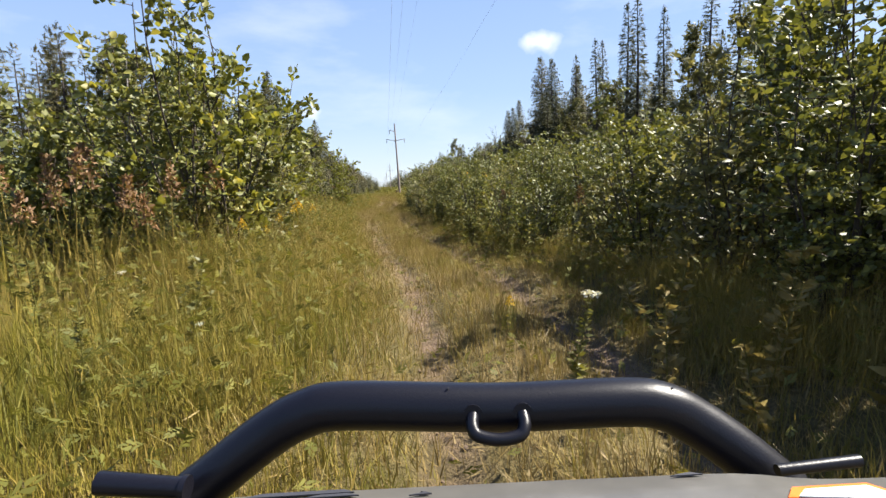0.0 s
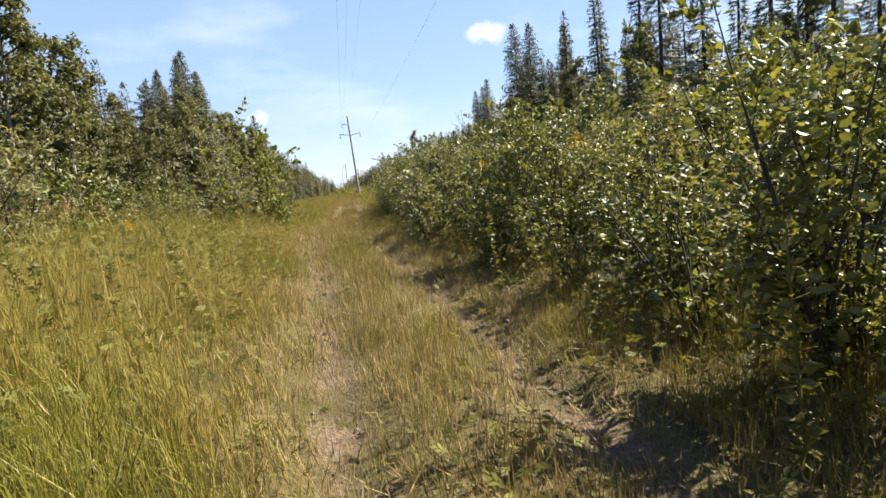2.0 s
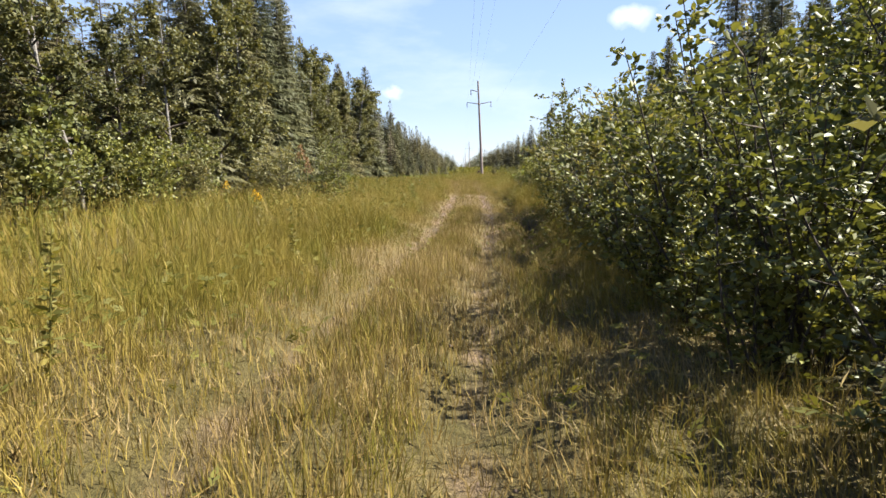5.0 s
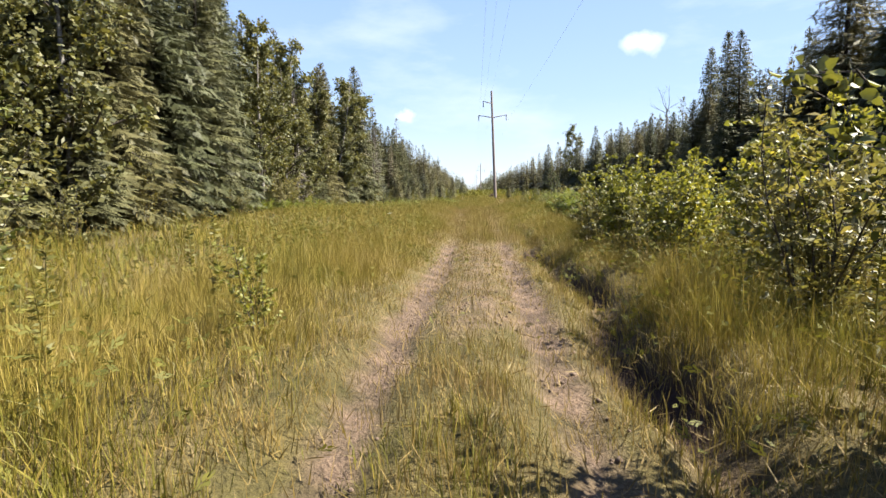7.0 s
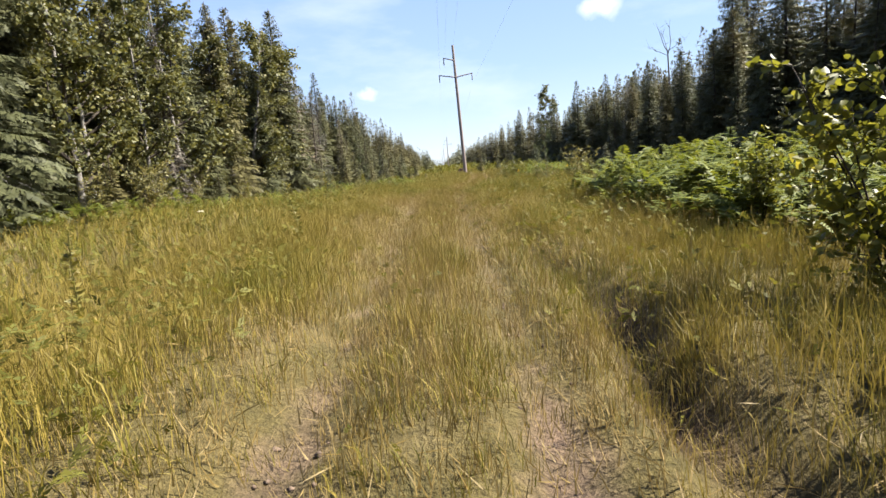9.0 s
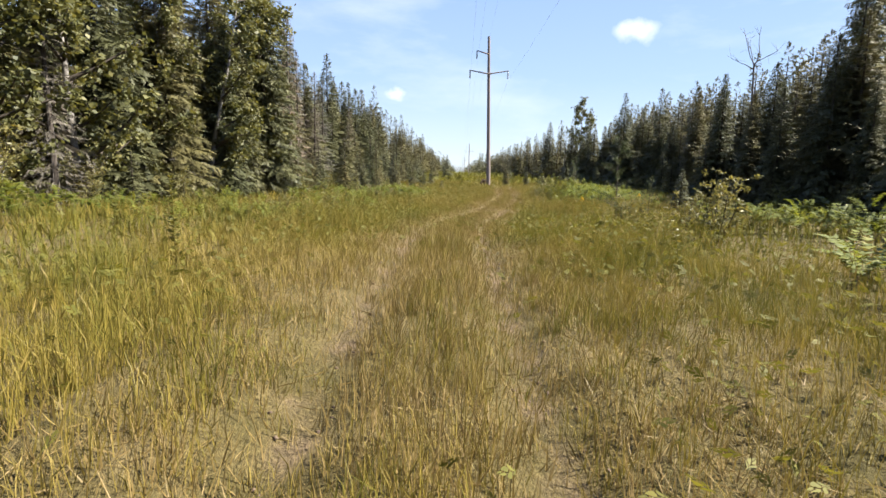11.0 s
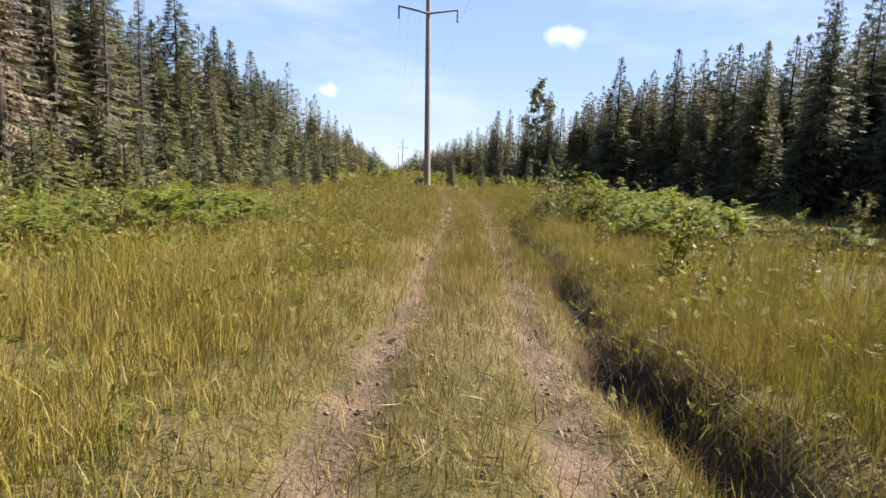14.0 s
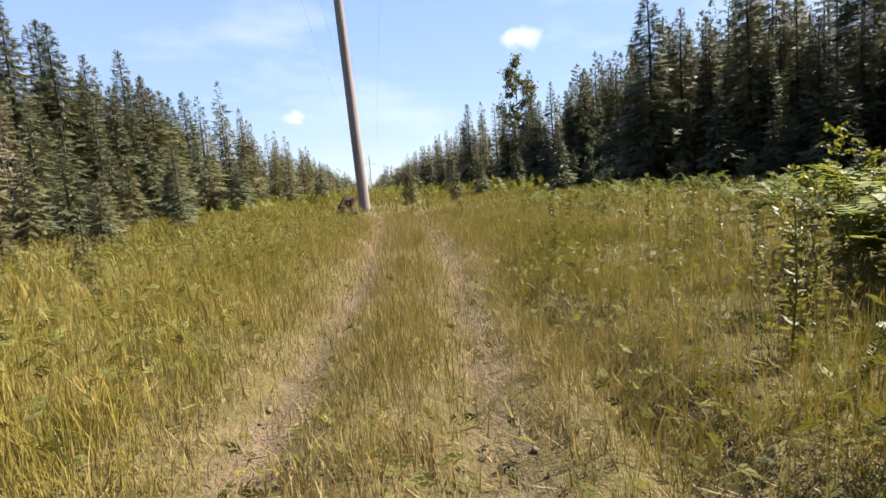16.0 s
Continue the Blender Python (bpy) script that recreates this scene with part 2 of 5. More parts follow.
M_FERN = leaf_material("fern_frond", (0.115, 0.15, 0.030), (0.245, 0.275, 0.055), (0.36, 0.33, 0.07), 0.40)
M_FORB = leaf_material("forb_leaf", (0.108, 0.114, 0.028), (0.24, 0.225, 0.050), (0.33, 0.27, 0.07), 0.34, 0.6, 0.15, rows=3.0, slim=0.40)
M_HERB = leaf_material("herb_leaf", (0.108, 0.114, 0.030), (0.24, 0.222, 0.055), (0.33, 0.26, 0.08), 0.34, 0.5, 0.3)


def needle_material(name, low, high, rows=19.0, duty=0.72):
    """Needle sprays: each spray is cut into slanting twigs of unlike length."""
    m = Mat(name)
    uv = m.n.new("ShaderNodeUVMap")
    sep = m.n.new("ShaderNodeSeparateXYZ")
    m.l.new(uv.outputs["UV"], sep.inputs["Vector"])
    half = m.math("ABSOLUTE", m.math("MULTIPLY", m.math("SUBTRACT", sep.outputs["X"], 0.5), 2.0), 0.0)
    reach = m.math("SUBTRACT", 1.0, m.math("ABSOLUTE", m.math("SUBTRACT", m.math("MULTIPLY", sep.outputs["Y"], 2.0), 1.0), 0.0))
    half = m.math("DIVIDE", half, m.math("MAXIMUM", reach, 0.05))
    sign = m.math("GREATER_THAN", sep.outputs["X"], 0.5)
    slide = m.math("ADD", m.math("MULTIPLY", sep.outputs["Y"], rows), m.math("ADD", m.math("MULTIPLY", m.island(), 9.0), m.math("MULTIPLY", sign, 0.4)))
    slide = m.math("SUBTRACT", slide, m.math("MULTIPLY", half, 1.3))
    number = m.math("FRACT", m.math("ADD", m.math("MULTIPLY", m.math("FLOOR", slide, 0.0), 0.377), m.math("MULTIPLY", m.island(), 31.0)), 0.0)
    twig = m.math("LESS_THAN", m.math("FRACT", slide, 0.0), duty)
    short = m.math("LESS_THAN", half, m.math("ADD", 0.55, m.math("MULTIPLY", number, 0.6)))
    keep = m.math("MAXIMUM", m.math("MULTIPLY", twig, short), m.math("LESS_THAN", half, 0.14))
    keep = m.math("MULTIPLY", keep, m.math("GREATER_THAN", m.noise(21.0, 2.0), 0.40))
    f = m.math("ADD", m.math("MULTIPLY", m.island(), 0.45), m.math("ADD", m.math("MULTIPLY", m.noise(1.1, 3.0), 0.45), m.math("MULTIPLY", number, 0.2)))
    c = m.ramp(f, (0.1, low), (0.9, high))
    tree = m.ramp(m.single(), (0.0, (0.62, 0.70, 0.70)), (0.6, (0.80, 0.82, 0.78)), (1.0, (1.0, 0.90, 0.74)))
    c = m.mix(1.0, c, tree, "MULTIPLY")
    m.leaf(c, c, 0.14, 0.6, 0.25)
    return cut_out(m, keep)


M_NEEDLE = needle_material("spruce_needle", (0.056, 0.057, 0.028), (0.172, 0.160, 0.070))
M_DRY_NEEDLE = needle_material("dead_spruce_twig", (0.10, 0.082, 0.066), (0.26, 0.22, 0.185), 8.0, 0.42)
M_LARCH = needle_material("larch_needle", (0.060, 0.085, 0.028), (0.115, 0.135, 0.042), 3.0, 0.8)


def bark_material(name, low, high, scale=9.0, stretch=(1, 1, 0.25), rough=0.9):
    m = Mat(name)
    g = m.noise(scale, 5.0, 0.65, stretch)
    c = m.ramp(g, (0.25, tuple(v * 0.52 for v in low)), (0.75, tuple(v * 0.52 for v in high)))
    return m.solid(c, rough, 0.0, m.bump(g, 0.6, 0.02), 0.2)


M_BARK = bark_material("spruce_bark", (0.05, 0.04, 0.033), (0.17, 0.14, 0.12))
M_TWIG = bark_material("twig_bark", (0.055, 0.045, 0.035), (0.16, 0.13, 0.10), 30)
M_DEAD = bark_material("dead_wood", (0.12, 0.105, 0.095), (0.30, 0.265, 0.24), 14)
M_BIRCH = bark_material("birch_bark", (0.12, 0.10, 0.09), (0.52, 0.49, 0.44), 7, (1, 1, 4))
M_POLE = bark_material("weathered_pole_wood", (0.29, 0.235, 0.21), (0.55, 0.46, 0.42), 5, (3, 3, 0.12))
M_CHAR = bark_material("rotten_stump_wood", (0.035, 0.026, 0.02), (0.14, 0.09, 0.06), 12)


def ground_material():
    m = Mat("trail_ground")
    worn = m.attribute("worn")
    big, mid, fine = m.noise(0.25, 3.0), m.noise(3.0, 4.0), m.noise(42.0, 5.0, 0.7)
    thatch = m.ramp(m.math("ADD", m.math("MULTIPLY", big, 0.4), m.math("MULTIPLY", mid, 0.6)),
                    (0.3, (0.12, 0.105, 0.034)), (0.52, (0.22, 0.172, 0.066)), (0.72, (0.32, 0.245, 0.11)))
    thatch = m.mix(1.0, thatch, m.ramp(fine, (0.3, (0.5, 0.5, 0.5)), (0.7, (1.25, 1.25, 1.25))), "MULTIPLY")
    earth = m.ramp(m.math("ADD", m.math("MULTIPLY", mid, 0.55), m.math("MULTIPLY", fine, 0.5)),
                   (0.34, (0.06, 0.04, 0.028)), (0.48, (0.165, 0.115, 0.078)), (0.66, (0.35, 0.24, 0.155)))
    f = m.span(m.math("ADD", worn, m.math("MULTIPLY", m.math("SUBTRACT", mid, 0.5), 0.7)), 0.55, 0.9)
    c = m.mix(f, thatch, earth)
    # dark ditch soil, with the shade of the overhanging bank painted into its colour
    shaded_peat = m.ramp(mid, (0.35, (0.040, 0.026, 0.018)), (0.7, (0.14, 0.085, 0.055)))
    c = m.mix(m.span(m.attribute("shaded_peat"), 0.3, 0.7), c, shaded_peat)
    # forest floor moss; under the trail bushes it also paints their shade
    moss_shade = m.ramp(mid, (0.3, (0.035, 0.035, 0.018)), (0.7, (0.10, 0.095, 0.045)))
    c = m.mix(m.attribute("woods"), c, moss_shade)
    c = m.mix(1.0, c, (0.53, 0.53, 0.53), "MULTIPLY")
    lumps = m.math("ADD", m.math("MULTIPLY", fine, 0.5), m.noise(11.0, 4.0, 0.65))
    return m.solid(c, 0.95, 0.0, m.bump(lumps, 0.9, 0.07), 0.15)


M_GROUND = ground_material()
M_EARTH = bark_material("dry_earth", (0.09, 0.06, 0.042), (0.38, 0.275, 0.195), 26, (1, 1, 1), 0.95)


def plain_material(name, colour, rough, metal=0.0, coat=0.0, grain=60.0, depth=0.12, spec=0.5):
    m = Mat(name)
    g = m.noise(grain, 4.0)
    c = m.mix(1.0, colour, m.ramp(g, (0.3, (0.82, 0.82, 0.82)), (0.7, (1.1, 1.1, 1.1))), "MULTIPLY")
    return m.solid(c, rough, metal, m.bump(g, depth, 0.002), spec, coat)


M_TUBE = plain_material("black_powder_coat", (0.005, 0.005, 0.008), 0.36, 0.0, 0.0, 400.0, 0.15, 0.30)
M_HOOD = plain_material("grey_green_plastic", (0.086, 0.082, 0.073), 0.42, 0.0, 0.1, 25.0, 0.05)
M_TYRE = plain_material("tyre_rubber", (0.02, 0.02, 0.02), 0.8)
M_STEEL = plain_material("steel", (0.42, 0.42, 0.44), 0.35, 0.9)
M_DECAL_O = plain_material("orange_decal", (0.75, 0.17, 0.03), 0.35)
M_DECAL_W = plain_material("white_decal", (0.75, 0.74, 0.72), 0.35)
M_DECAL_B = plain_material("blue_decal", (0.03, 0.05, 0.22), 0.35)
M_SCRATCH = plain_material("dark_scuff", (0.03, 0.03, 0.035), 0.6)
M_GLASSY = plain_material("insulator_ceramic", (0.22, 0.20, 0.19), 0.25)
M_WIRE = plain_material("wire", (0.30, 0.30, 0.32), 0.5, 0.6)
M_YELLOW = leaf_material("goldenrod_flower", (0.62, 0.38, 0.02), (0.78, 0.50, 0.03), (0.8, 0.6, 0.05), 0.25)
M_RUST = leaf_material("rusty_plume", (0.22, 0.12, 0.06), (0.36, 0.21, 0.11), (0.42, 0.27, 0.15), 0.25)
M_WHITE = leaf_material("yarrow_flower", (0.62, 0.60, 0.52), (0.75, 0.73, 0.66), (0.5, 0.42, 0.3), 0.25)

# ---- building helpers ----
TAU = 2 * math.pi
rng = np.random.default_rng(7)


def mesh_of(name, verts, quads=None, tris=None, mat=None, smooth=False):
    me = bpy.data.meshes.new(name)
    v = np.asarray(verts, np.float32).reshape(-1, 3)
    q = np.zeros((0, 4), np.int32) if quads is None else np.asarray(quads, np.int32).reshape(-1, 4)
    t = np.zeros((0, 3), np.int32) if tris is None else np.asarray(tris, np.int32).reshape(-1, 3)
    me.vertices.add(len(v))
    me.vertices.foreach_set("co", v.ravel())
    me.loops.add(q.size + t.size)
    me.loops.foreach_set("vertex_index", np.concatenate([q.ravel(), t.ravel()]))
    me.polygons.add(len(q) + len(t))
    start = np.concatenate([np.arange(len(q)) * 4, q.size + np.arange(len(t)) * 3]).astype(np.int32)
    me.polygons.foreach_set("loop_start", start)
    me.update(calc_edges=True)
    if smooth:
        me.polygons.foreach_set("use_smooth", np.ones(len(me.polygons), bool))
    if mat:
        me.materials.append(mat)
    return me


def unit(v):
    return v / np.maximum(np.linalg.norm(v, axis=-1, keepdims=True), 1e-9)


class Soup:
    """Collects many small pieces of geometry for one mesh."""

    def __init__(self):
        self.v, self.q, self.t, self.n = [], [], [], 0

    def add(self, v, q=None, t=None):
        v = np.asarray(v, float).reshape(-1, 3)
        if q is not None:
            self.q.append(np.asarray(q).reshape(-1, 4) + self.n)
        if t is not None:
            self.t.append(np.asarray(t).reshape(-1, 3) + self.n)
        self.v.append(v)
        self.n += len(v)

    def tube(self, points, radii, sides=5, cap=False):
        p = np.asarray(points, float)
        k = len(p)
        d = unit(np.gradient(p, axis=0))
        ref = np.where(np.abs(d[:, 2:3]) > 0.9, [[1.0, 0, 0]], [[0, 0, 1.0]])
        u = unit(np.cross(d, ref))
        w = np.cross(d, u)
        a = np.arange(sides) * TAU / sides
        ring = u[:, None] * np.cos(a)[None, :, None] + w[:, None] * np.sin(a)[None, :, None]
        v = (p[:, None] + ring * np.asarray(radii, float)[:, None, None]).reshape(-1, 3)
        i, j = np.meshgrid(np.arange(k - 1), np.arange(sides), indexing="ij")
        j2 = (j + 1) % sides
        q = np.stack([i * sides + j, i * sides + j2, (i + 1) * sides + j2, (i + 1) * sides + j], -1).reshape(-1, 4)
        start = self.n
        self.add(v, q)
        if cap:
            for r in (0, k - 1):
                c = r * sides
                self.add(np.vstack([v[c:c + sides], p[r]]), None, [[s, (s + 1) % sides, sides] for s in range(sides)])
        return start

    def knit(self, start, ring, sides, twig):
        """Joins a twig's foot to its limb's wood, so that both are one piece."""
        self.t.append(np.array([[start + ring * sides, twig, twig + 1]]))

    def ovate(self, at, way, size, width=0.34, fold=0.10, r=None):
        """Oval leaves folded along the midrib, with a drooping tip."""
        r = r or rng
        at, way, size = np.asarray(at), unit(np.asarray(way)), np.asarray(size)[:, None]
        side = unit(np.cross(way, unit(r.normal(size=at.shape))))
        up = np.cross(side, way)
        a, b = at + way * size * 0.28, at + way * size * 0.68
        w1, w2, f = side * size * width, side * size * width * 0.86, up * size * fold
        v = np.stack([at, a + w1 + f, b + w2 + f * 0.6, at + way * size - up * size * 0.12, b - w2 + f * 0.6, a - w1 + f], 1)
        k = np.arange(len(at))[:, None] * 6
        self.add(v, np.concatenate([k + [0, 1, 2, 3], k + [0, 3, 4, 5]]))

    def curved(self, at, lean, height, width):
        """Grass blades that bow over: a strip and a point."""
        at, lean = np.asarray(at), np.asarray(lean)
        h, w = np.asarray(height)[:, None], np.asarray(width)[:, None]
        n = len(at)
        ang = rng.uniform(0, TAU, n)
        side = np.stack([np.cos(ang), np.sin(ang), np.zeros(n)], -1) * w * 0.5
        up = np.array([[0, 0, 1.0]])
        k = np.maximum(1 - 0.45 * np.linalg.norm(lean, axis=-1, keepdims=True) ** 2, 0.3)
        m = at + lean * h * 0.20 + up * h * 0.58 * k
        tip = at + lean * h * 0.80 + up * h * (0.98 * k - 0.10 * (1 - k))
        v = np.stack([at + side * 0.7, at - side * 0.7, m - side, m + side, tip], 1)
        i = np.arange(n)[:, None] * 5
        self.add(v, i + [0, 1, 2, 3], i + [3, 2, 4])

    def leaves(self, at, way, size, width=0.36, fold=0.12, roll=None, r=None):
        """Kite-shaped folded leaves: at (n,3), way (n,3), size (n,)."""
        r = r or rng
        at, way, size = np.asarray(at), unit(np.asarray(way)), np.asarray(size)[:, None]
        ref = unit(r.normal(size=at.shape)) if roll is None else np.broadcast_to(np.asarray(roll, float), at.shape)
        side = unit(np.cross(way, ref))
        up = np.cross(side, way)
        mid = at + way * size * 0.45
        v = np.stack([at, mid + side * size * width + up * size * fold, at + way * size, mid - side * size * width + up * size * fold], 1)
        n = len(at)
        self.add(v, np.arange(n * 4).reshape(n, 4))

    def blades(self, at, lean, height, width, bend=0.5):
        """Grass blades: a narrow bent kite each."""
        at, lean = np.asarray(at), np.asarray(lean)
        h, w = np.asarray(height)[:, None], np.asarray(width)[:, None]
        n = len(at)
        ang = rng.uniform(0, TAU, n)
        side = np.stack([np.cos(ang), np.sin(ang), np.zeros(n)], -1)
        up = np.array([[0, 0, 1.0]])
        k = np.maximum(1 - 0.5 * np.linalg.norm(lean, axis=-1, keepdims=True) ** 2, 0.25)
        m = at + lean * h * 0.24 + up * h * 0.52 * k
        t = at + lean * h * (0.62 + bend * 0.4) + up * h * 0.97 * k
        v = np.stack([at, m + side * w * 0.5, t, m - side * w * 0.5], 1)
        self.add(v, np.arange(n * 4).reshape(n, 4))

    def spears(self, at, lean, height, width):
        """Straight thin blades, one triangle each."""
        at, lean = np.asarray(at), np.asarray(lean)
        h, w = np.asarray(height)[:, None], np.asarray(width)[:, None]
        n = len(at)
        ang = rng.uniform(0, TAU, n)
        side = np.stack([np.cos(ang), np.sin(ang), np.zeros(n)], -1)
        k = np.maximum(1 - 0.5 * np.linalg.norm(lean, axis=-1, keepdims=True) ** 2, 0.25)
        tip = at + lean * h * 0.7 + np.array([[0, 0, 1.0]]) * h * 0.97 * k
        v = np.stack([at + side * w * 0.5, at - side * w * 0.5, tip], 1)
        self.add(v, None, np.arange(n * 3).reshape(n, 3))

    def mesh(self, name, mat, smooth=False, kites=False):
        me = self.plain(name, mat, smooth)
        if kites:
            layer = me.uv_layers.new(name="UVMap")
            layer.data.foreach_set("uv", np.tile(np.array([0.5, 0, 1, 0.5, 0.5, 1, 0, 0.5], np.float32), len(me.polygons)))
        return me

    def plain(self, name, mat, smooth=False):
        return mesh_of(name, np.vstack(self.v), np.vstack(self.q) if self.q else None, np.vstack(self.t) if self.t else None, mat, smooth)


def empty(name):
    ob = new(name)
    ob.empty_display_size = 0.2
    return ob


def put(name, me, parent=None, label=""):
    ob = new(name, me)
    if parent:
        ob.parent = parent
    return tagged(ob, label)


def part(name, bm, material, parent, label=""):
    me = bpy.data.meshes.new(name)
    bm.to_mesh(me)
    bm.free()
    me.materials.append(material)
    return put(name, me, parent, label)


# ---- the lie of the land ----
TRAIL_Y = np.array([-40, -4, 0, 3, 6, 9, 12, 17, 22, 26, 30, 33, 38, 44, 50, 55, 58, 61, 64, 67, 70, 73.5, 77, 80, 83, 90, 100, 130, 3000.0])
TRAIL_X = np.array([0.0, 0.1, 0.3, 0.3, 0.0, -0.15, -0.3, -0.65, -0.75, -0.55, -0.2, -0.1, 0.0, 0.1, 0.1, 0.05, 0.1, 0.35, 0.85, 1.3, 1.75, 2.2, 2.75, 3.1, 3.45, 3.8, 4.0, 3.8, 3.8])
RISE_Y = np.array([-60, -4, 5, 10, 15, 22, 28, 33, 40, 46, 51, 56, 61, 66, 70, 75, 80, 86, 95, 120, 160, 400, 3000.0])
RISE_Z = np.array([0.2, 0.18, 0.13, 0.14, 0.22, 0.12, 0.0, 0.10, 0.0, 0.1, 0.26, 0.26, 0.0, -0.12, -0.16, -0.22, -0.14, -0.02, 0.1, 0.1, 0.1, 0.3, 0.3])


def trail(y):
    return np.interp(y, TRAIL_Y, TRAIL_X)


def waves(x, y):
    """Cheap smooth unevenness, -1 to 1."""
    return (np.sin(x * 0.71 + 1.3 * np.sin(y * 0.23)) * np.sin(y * 0.53 + 0.8 * np.sin(x * 0.37 + 2.0))
            + 0.5 * np.sin(x * 2.1 + y * 0.9) * np.sin(y * 1.7 - x * 0.6 + 1.0)) / 1.5


def bell(v, w):
    return np.exp(-(v / w) ** 2)


def driven(y):
    """The line along which the vehicle is driven; nothing tall stands within a metre of it."""
    return np.interp(y, [-4, 0, 15, 28, 40, 55, 61, 64, 67, 70, 77, 83], [-0.5, -0.48, -0.45, 0.0, 0.18, 0.05, 0.4, 0.85, 1.56, 2.12, 3.05, 3.5])


def ditch_strength(y):
    return np.interp(y, [-5, 0, 5, 24, 29, 33, 37, 41, 45, 48, 57, 60, 64, 70, 76, 82, 90], [0.3, 0.5, 0.3, 0.2, 0.8, 0.85, 1.0, 0.95, 0.5, 0.1, 0.15, 0.7, 1.0, 0.9, 0.6, 0.3, 0]) * np.clip(0.82 + 0.16 * np.sin(y * 1.9) + 0.14 * np.sin(y * 4.3 + 1), 0.2, 1.1)


def ditch_at(y):
    """How far right of the trail's middle the ditch lies."""
    return 1.08 + 0.10 * np.sin(y * 0.9) + 0.06 * np.sin(y * 2.3 + 0.7)


def bare(y):
    """How bare the wheel ruts are along the trail."""
    return np.interp(y, [-6, 0, 6, 12, 18, 26, 29, 33, 34.8, 38, 41.5, 43, 50, 57, 60, 64, 65.5, 68, 70, 76, 82, 90, 110], [0.7, 0.85, 0.8, 0.75, 0.7, 0.65, 0.85, 0.85, 1.02, 1.05, 1.02, 0.6, 0.66, 0.76, 0.80, 0.84, 0.96, 0.96, 0.74, 0.74, 0.82, 0.7, 0.1])


def ground_z(x, y):
    o = x - trail(y)
    z = np.interp(y, RISE_Y, RISE_Z) + 0.06 * waves(x, y) * np.clip(np.abs(o) / 2, 0.25, 1)
    z = z - (bell(o + 0.55, 0.22) + bell(o - 0.50, 0.22)) * (0.06 + 0.05 * bare(y))
    z = z - bell(o - ditch_at(y), 0.20) * 0.36 * ditch_strength(y)
    z = z + bell(o - ditch_at(y) - 0.5, 0.30) * 0.07 * ditch_strength(y) + bell(o + 1.35, 0.5) * 0.06
    far = np.clip((np.abs(x) - 60) / 200, 0, 1)
    return z * (1 - far)


def worn_at(x, y):
    o = x - trail(y)
    w = np.maximum(bell(o + 0.55, 0.27), bell(o - 0.50, 0.27)) * bare(y)
    w = np.maximum(w, bell(o, 0.8) * np.clip((bare(y) - 0.85) * 6, 0, 1) * 0.75)
    w = np.maximum(w, bell(o - ditch_at(y), 0.24) * ditch_strength(y) * 0.95)
    return np.clip(w, 0, 1)


def thicket(x, y):
    """1 under the wall of bushes beside the first stretch of trail, where little grass grows and the litter's colour is
    darkened for the bushes' shade.
    """
    edge = np.interp(y, [-2, 4, 8, 12, 22, 28, 33], [2.3, 1.7, 1.6, 1.25, 1.1, 1.5, 2.1])
    return np.clip((x - edge) / 0.5, 0, 1) * np.clip((y + 3) / 2, 0, 1) * np.clip((33 - y) / 2, 0, 1)


def steps(lo, hi, fine, reach, grow=1.22):
    mid = np.arange(lo, hi + fine / 2, fine)
    out, s = [], fine
    edge = 0.0
    while edge < reach:
        s *= grow
        edge += s
        out.append(edge)
    out = np.array(out)
    return np.concatenate([lo - out[::-1], mid, hi + out])


def make_ground():
    xs, ys = steps(-2.6, 5.4, 0.10, 2600), steps(-6, 90, 0.32, 3200)
    gx, gy = np.meshgrid(xs, ys)
    z = ground_z(gx, gy)
    rough = rng.normal(size=z.shape) * 0.012 * (np.abs(gx - trail(gy)) < 1.6)
    v = np.stack([gx, gy, z + rough], -1).reshape(-1, 3)
    nx, ny = len(xs), len(ys)
    i, j = np.meshgrid(np.arange(ny - 1), np.arange(nx - 1), indexing="ij")
    q = np.stack([i * nx + j, i * nx + j + 1, (i + 1) * nx + j + 1, (i + 1) * nx + j], -1).reshape(-1, 4)
    me = mesh_of("ground", v, q, None, M_GROUND, True)
    a = me.attributes.new("worn", "FLOAT", "POINT")
    a.data.foreach_set("value", worn_at(v[:, 0], v[:, 1]).astype(np.float32))
    # mask of the ditch soil and the bank's painted shade
    a = me.attributes.new("shaded_peat", "FLOAT", "POINT")
    a.data.foreach_set("value", (bell(v[:, 0] - trail(v[:, 1]) - ditch_at(v[:, 1]), 0.30) * ditch_strength(v[:, 1])).astype(np.float32))
    # forest floor, plus the painted shade and litter under the trail bushes
    a = me.attributes.new("woods", "FLOAT", "POINT")
    a.data.foreach_set("value", np.clip(np.maximum(np.maximum((-10.0 - v[:, 0]) / 1.5, (v[:, 0] - 15.5) / 1.5), thicket(v[:, 0], v[:, 1])), 0, 1).astype(np.float32))
    tagged(new("ground", me), "uneven ground under grass with two bare earth wheel ruts", "ground", "", "structure")


make_ground()

# ---- plants: builders ----


def place(x, y, turn=0.0, size=1.0, sink=0.03, tilt=0.0):
    z = float(ground_z(np.array([x]), np.array([y]))[0]) - sink
    return pose(x, y, z, tilt, 0, turn) @ Matrix.Scale(size, 4)


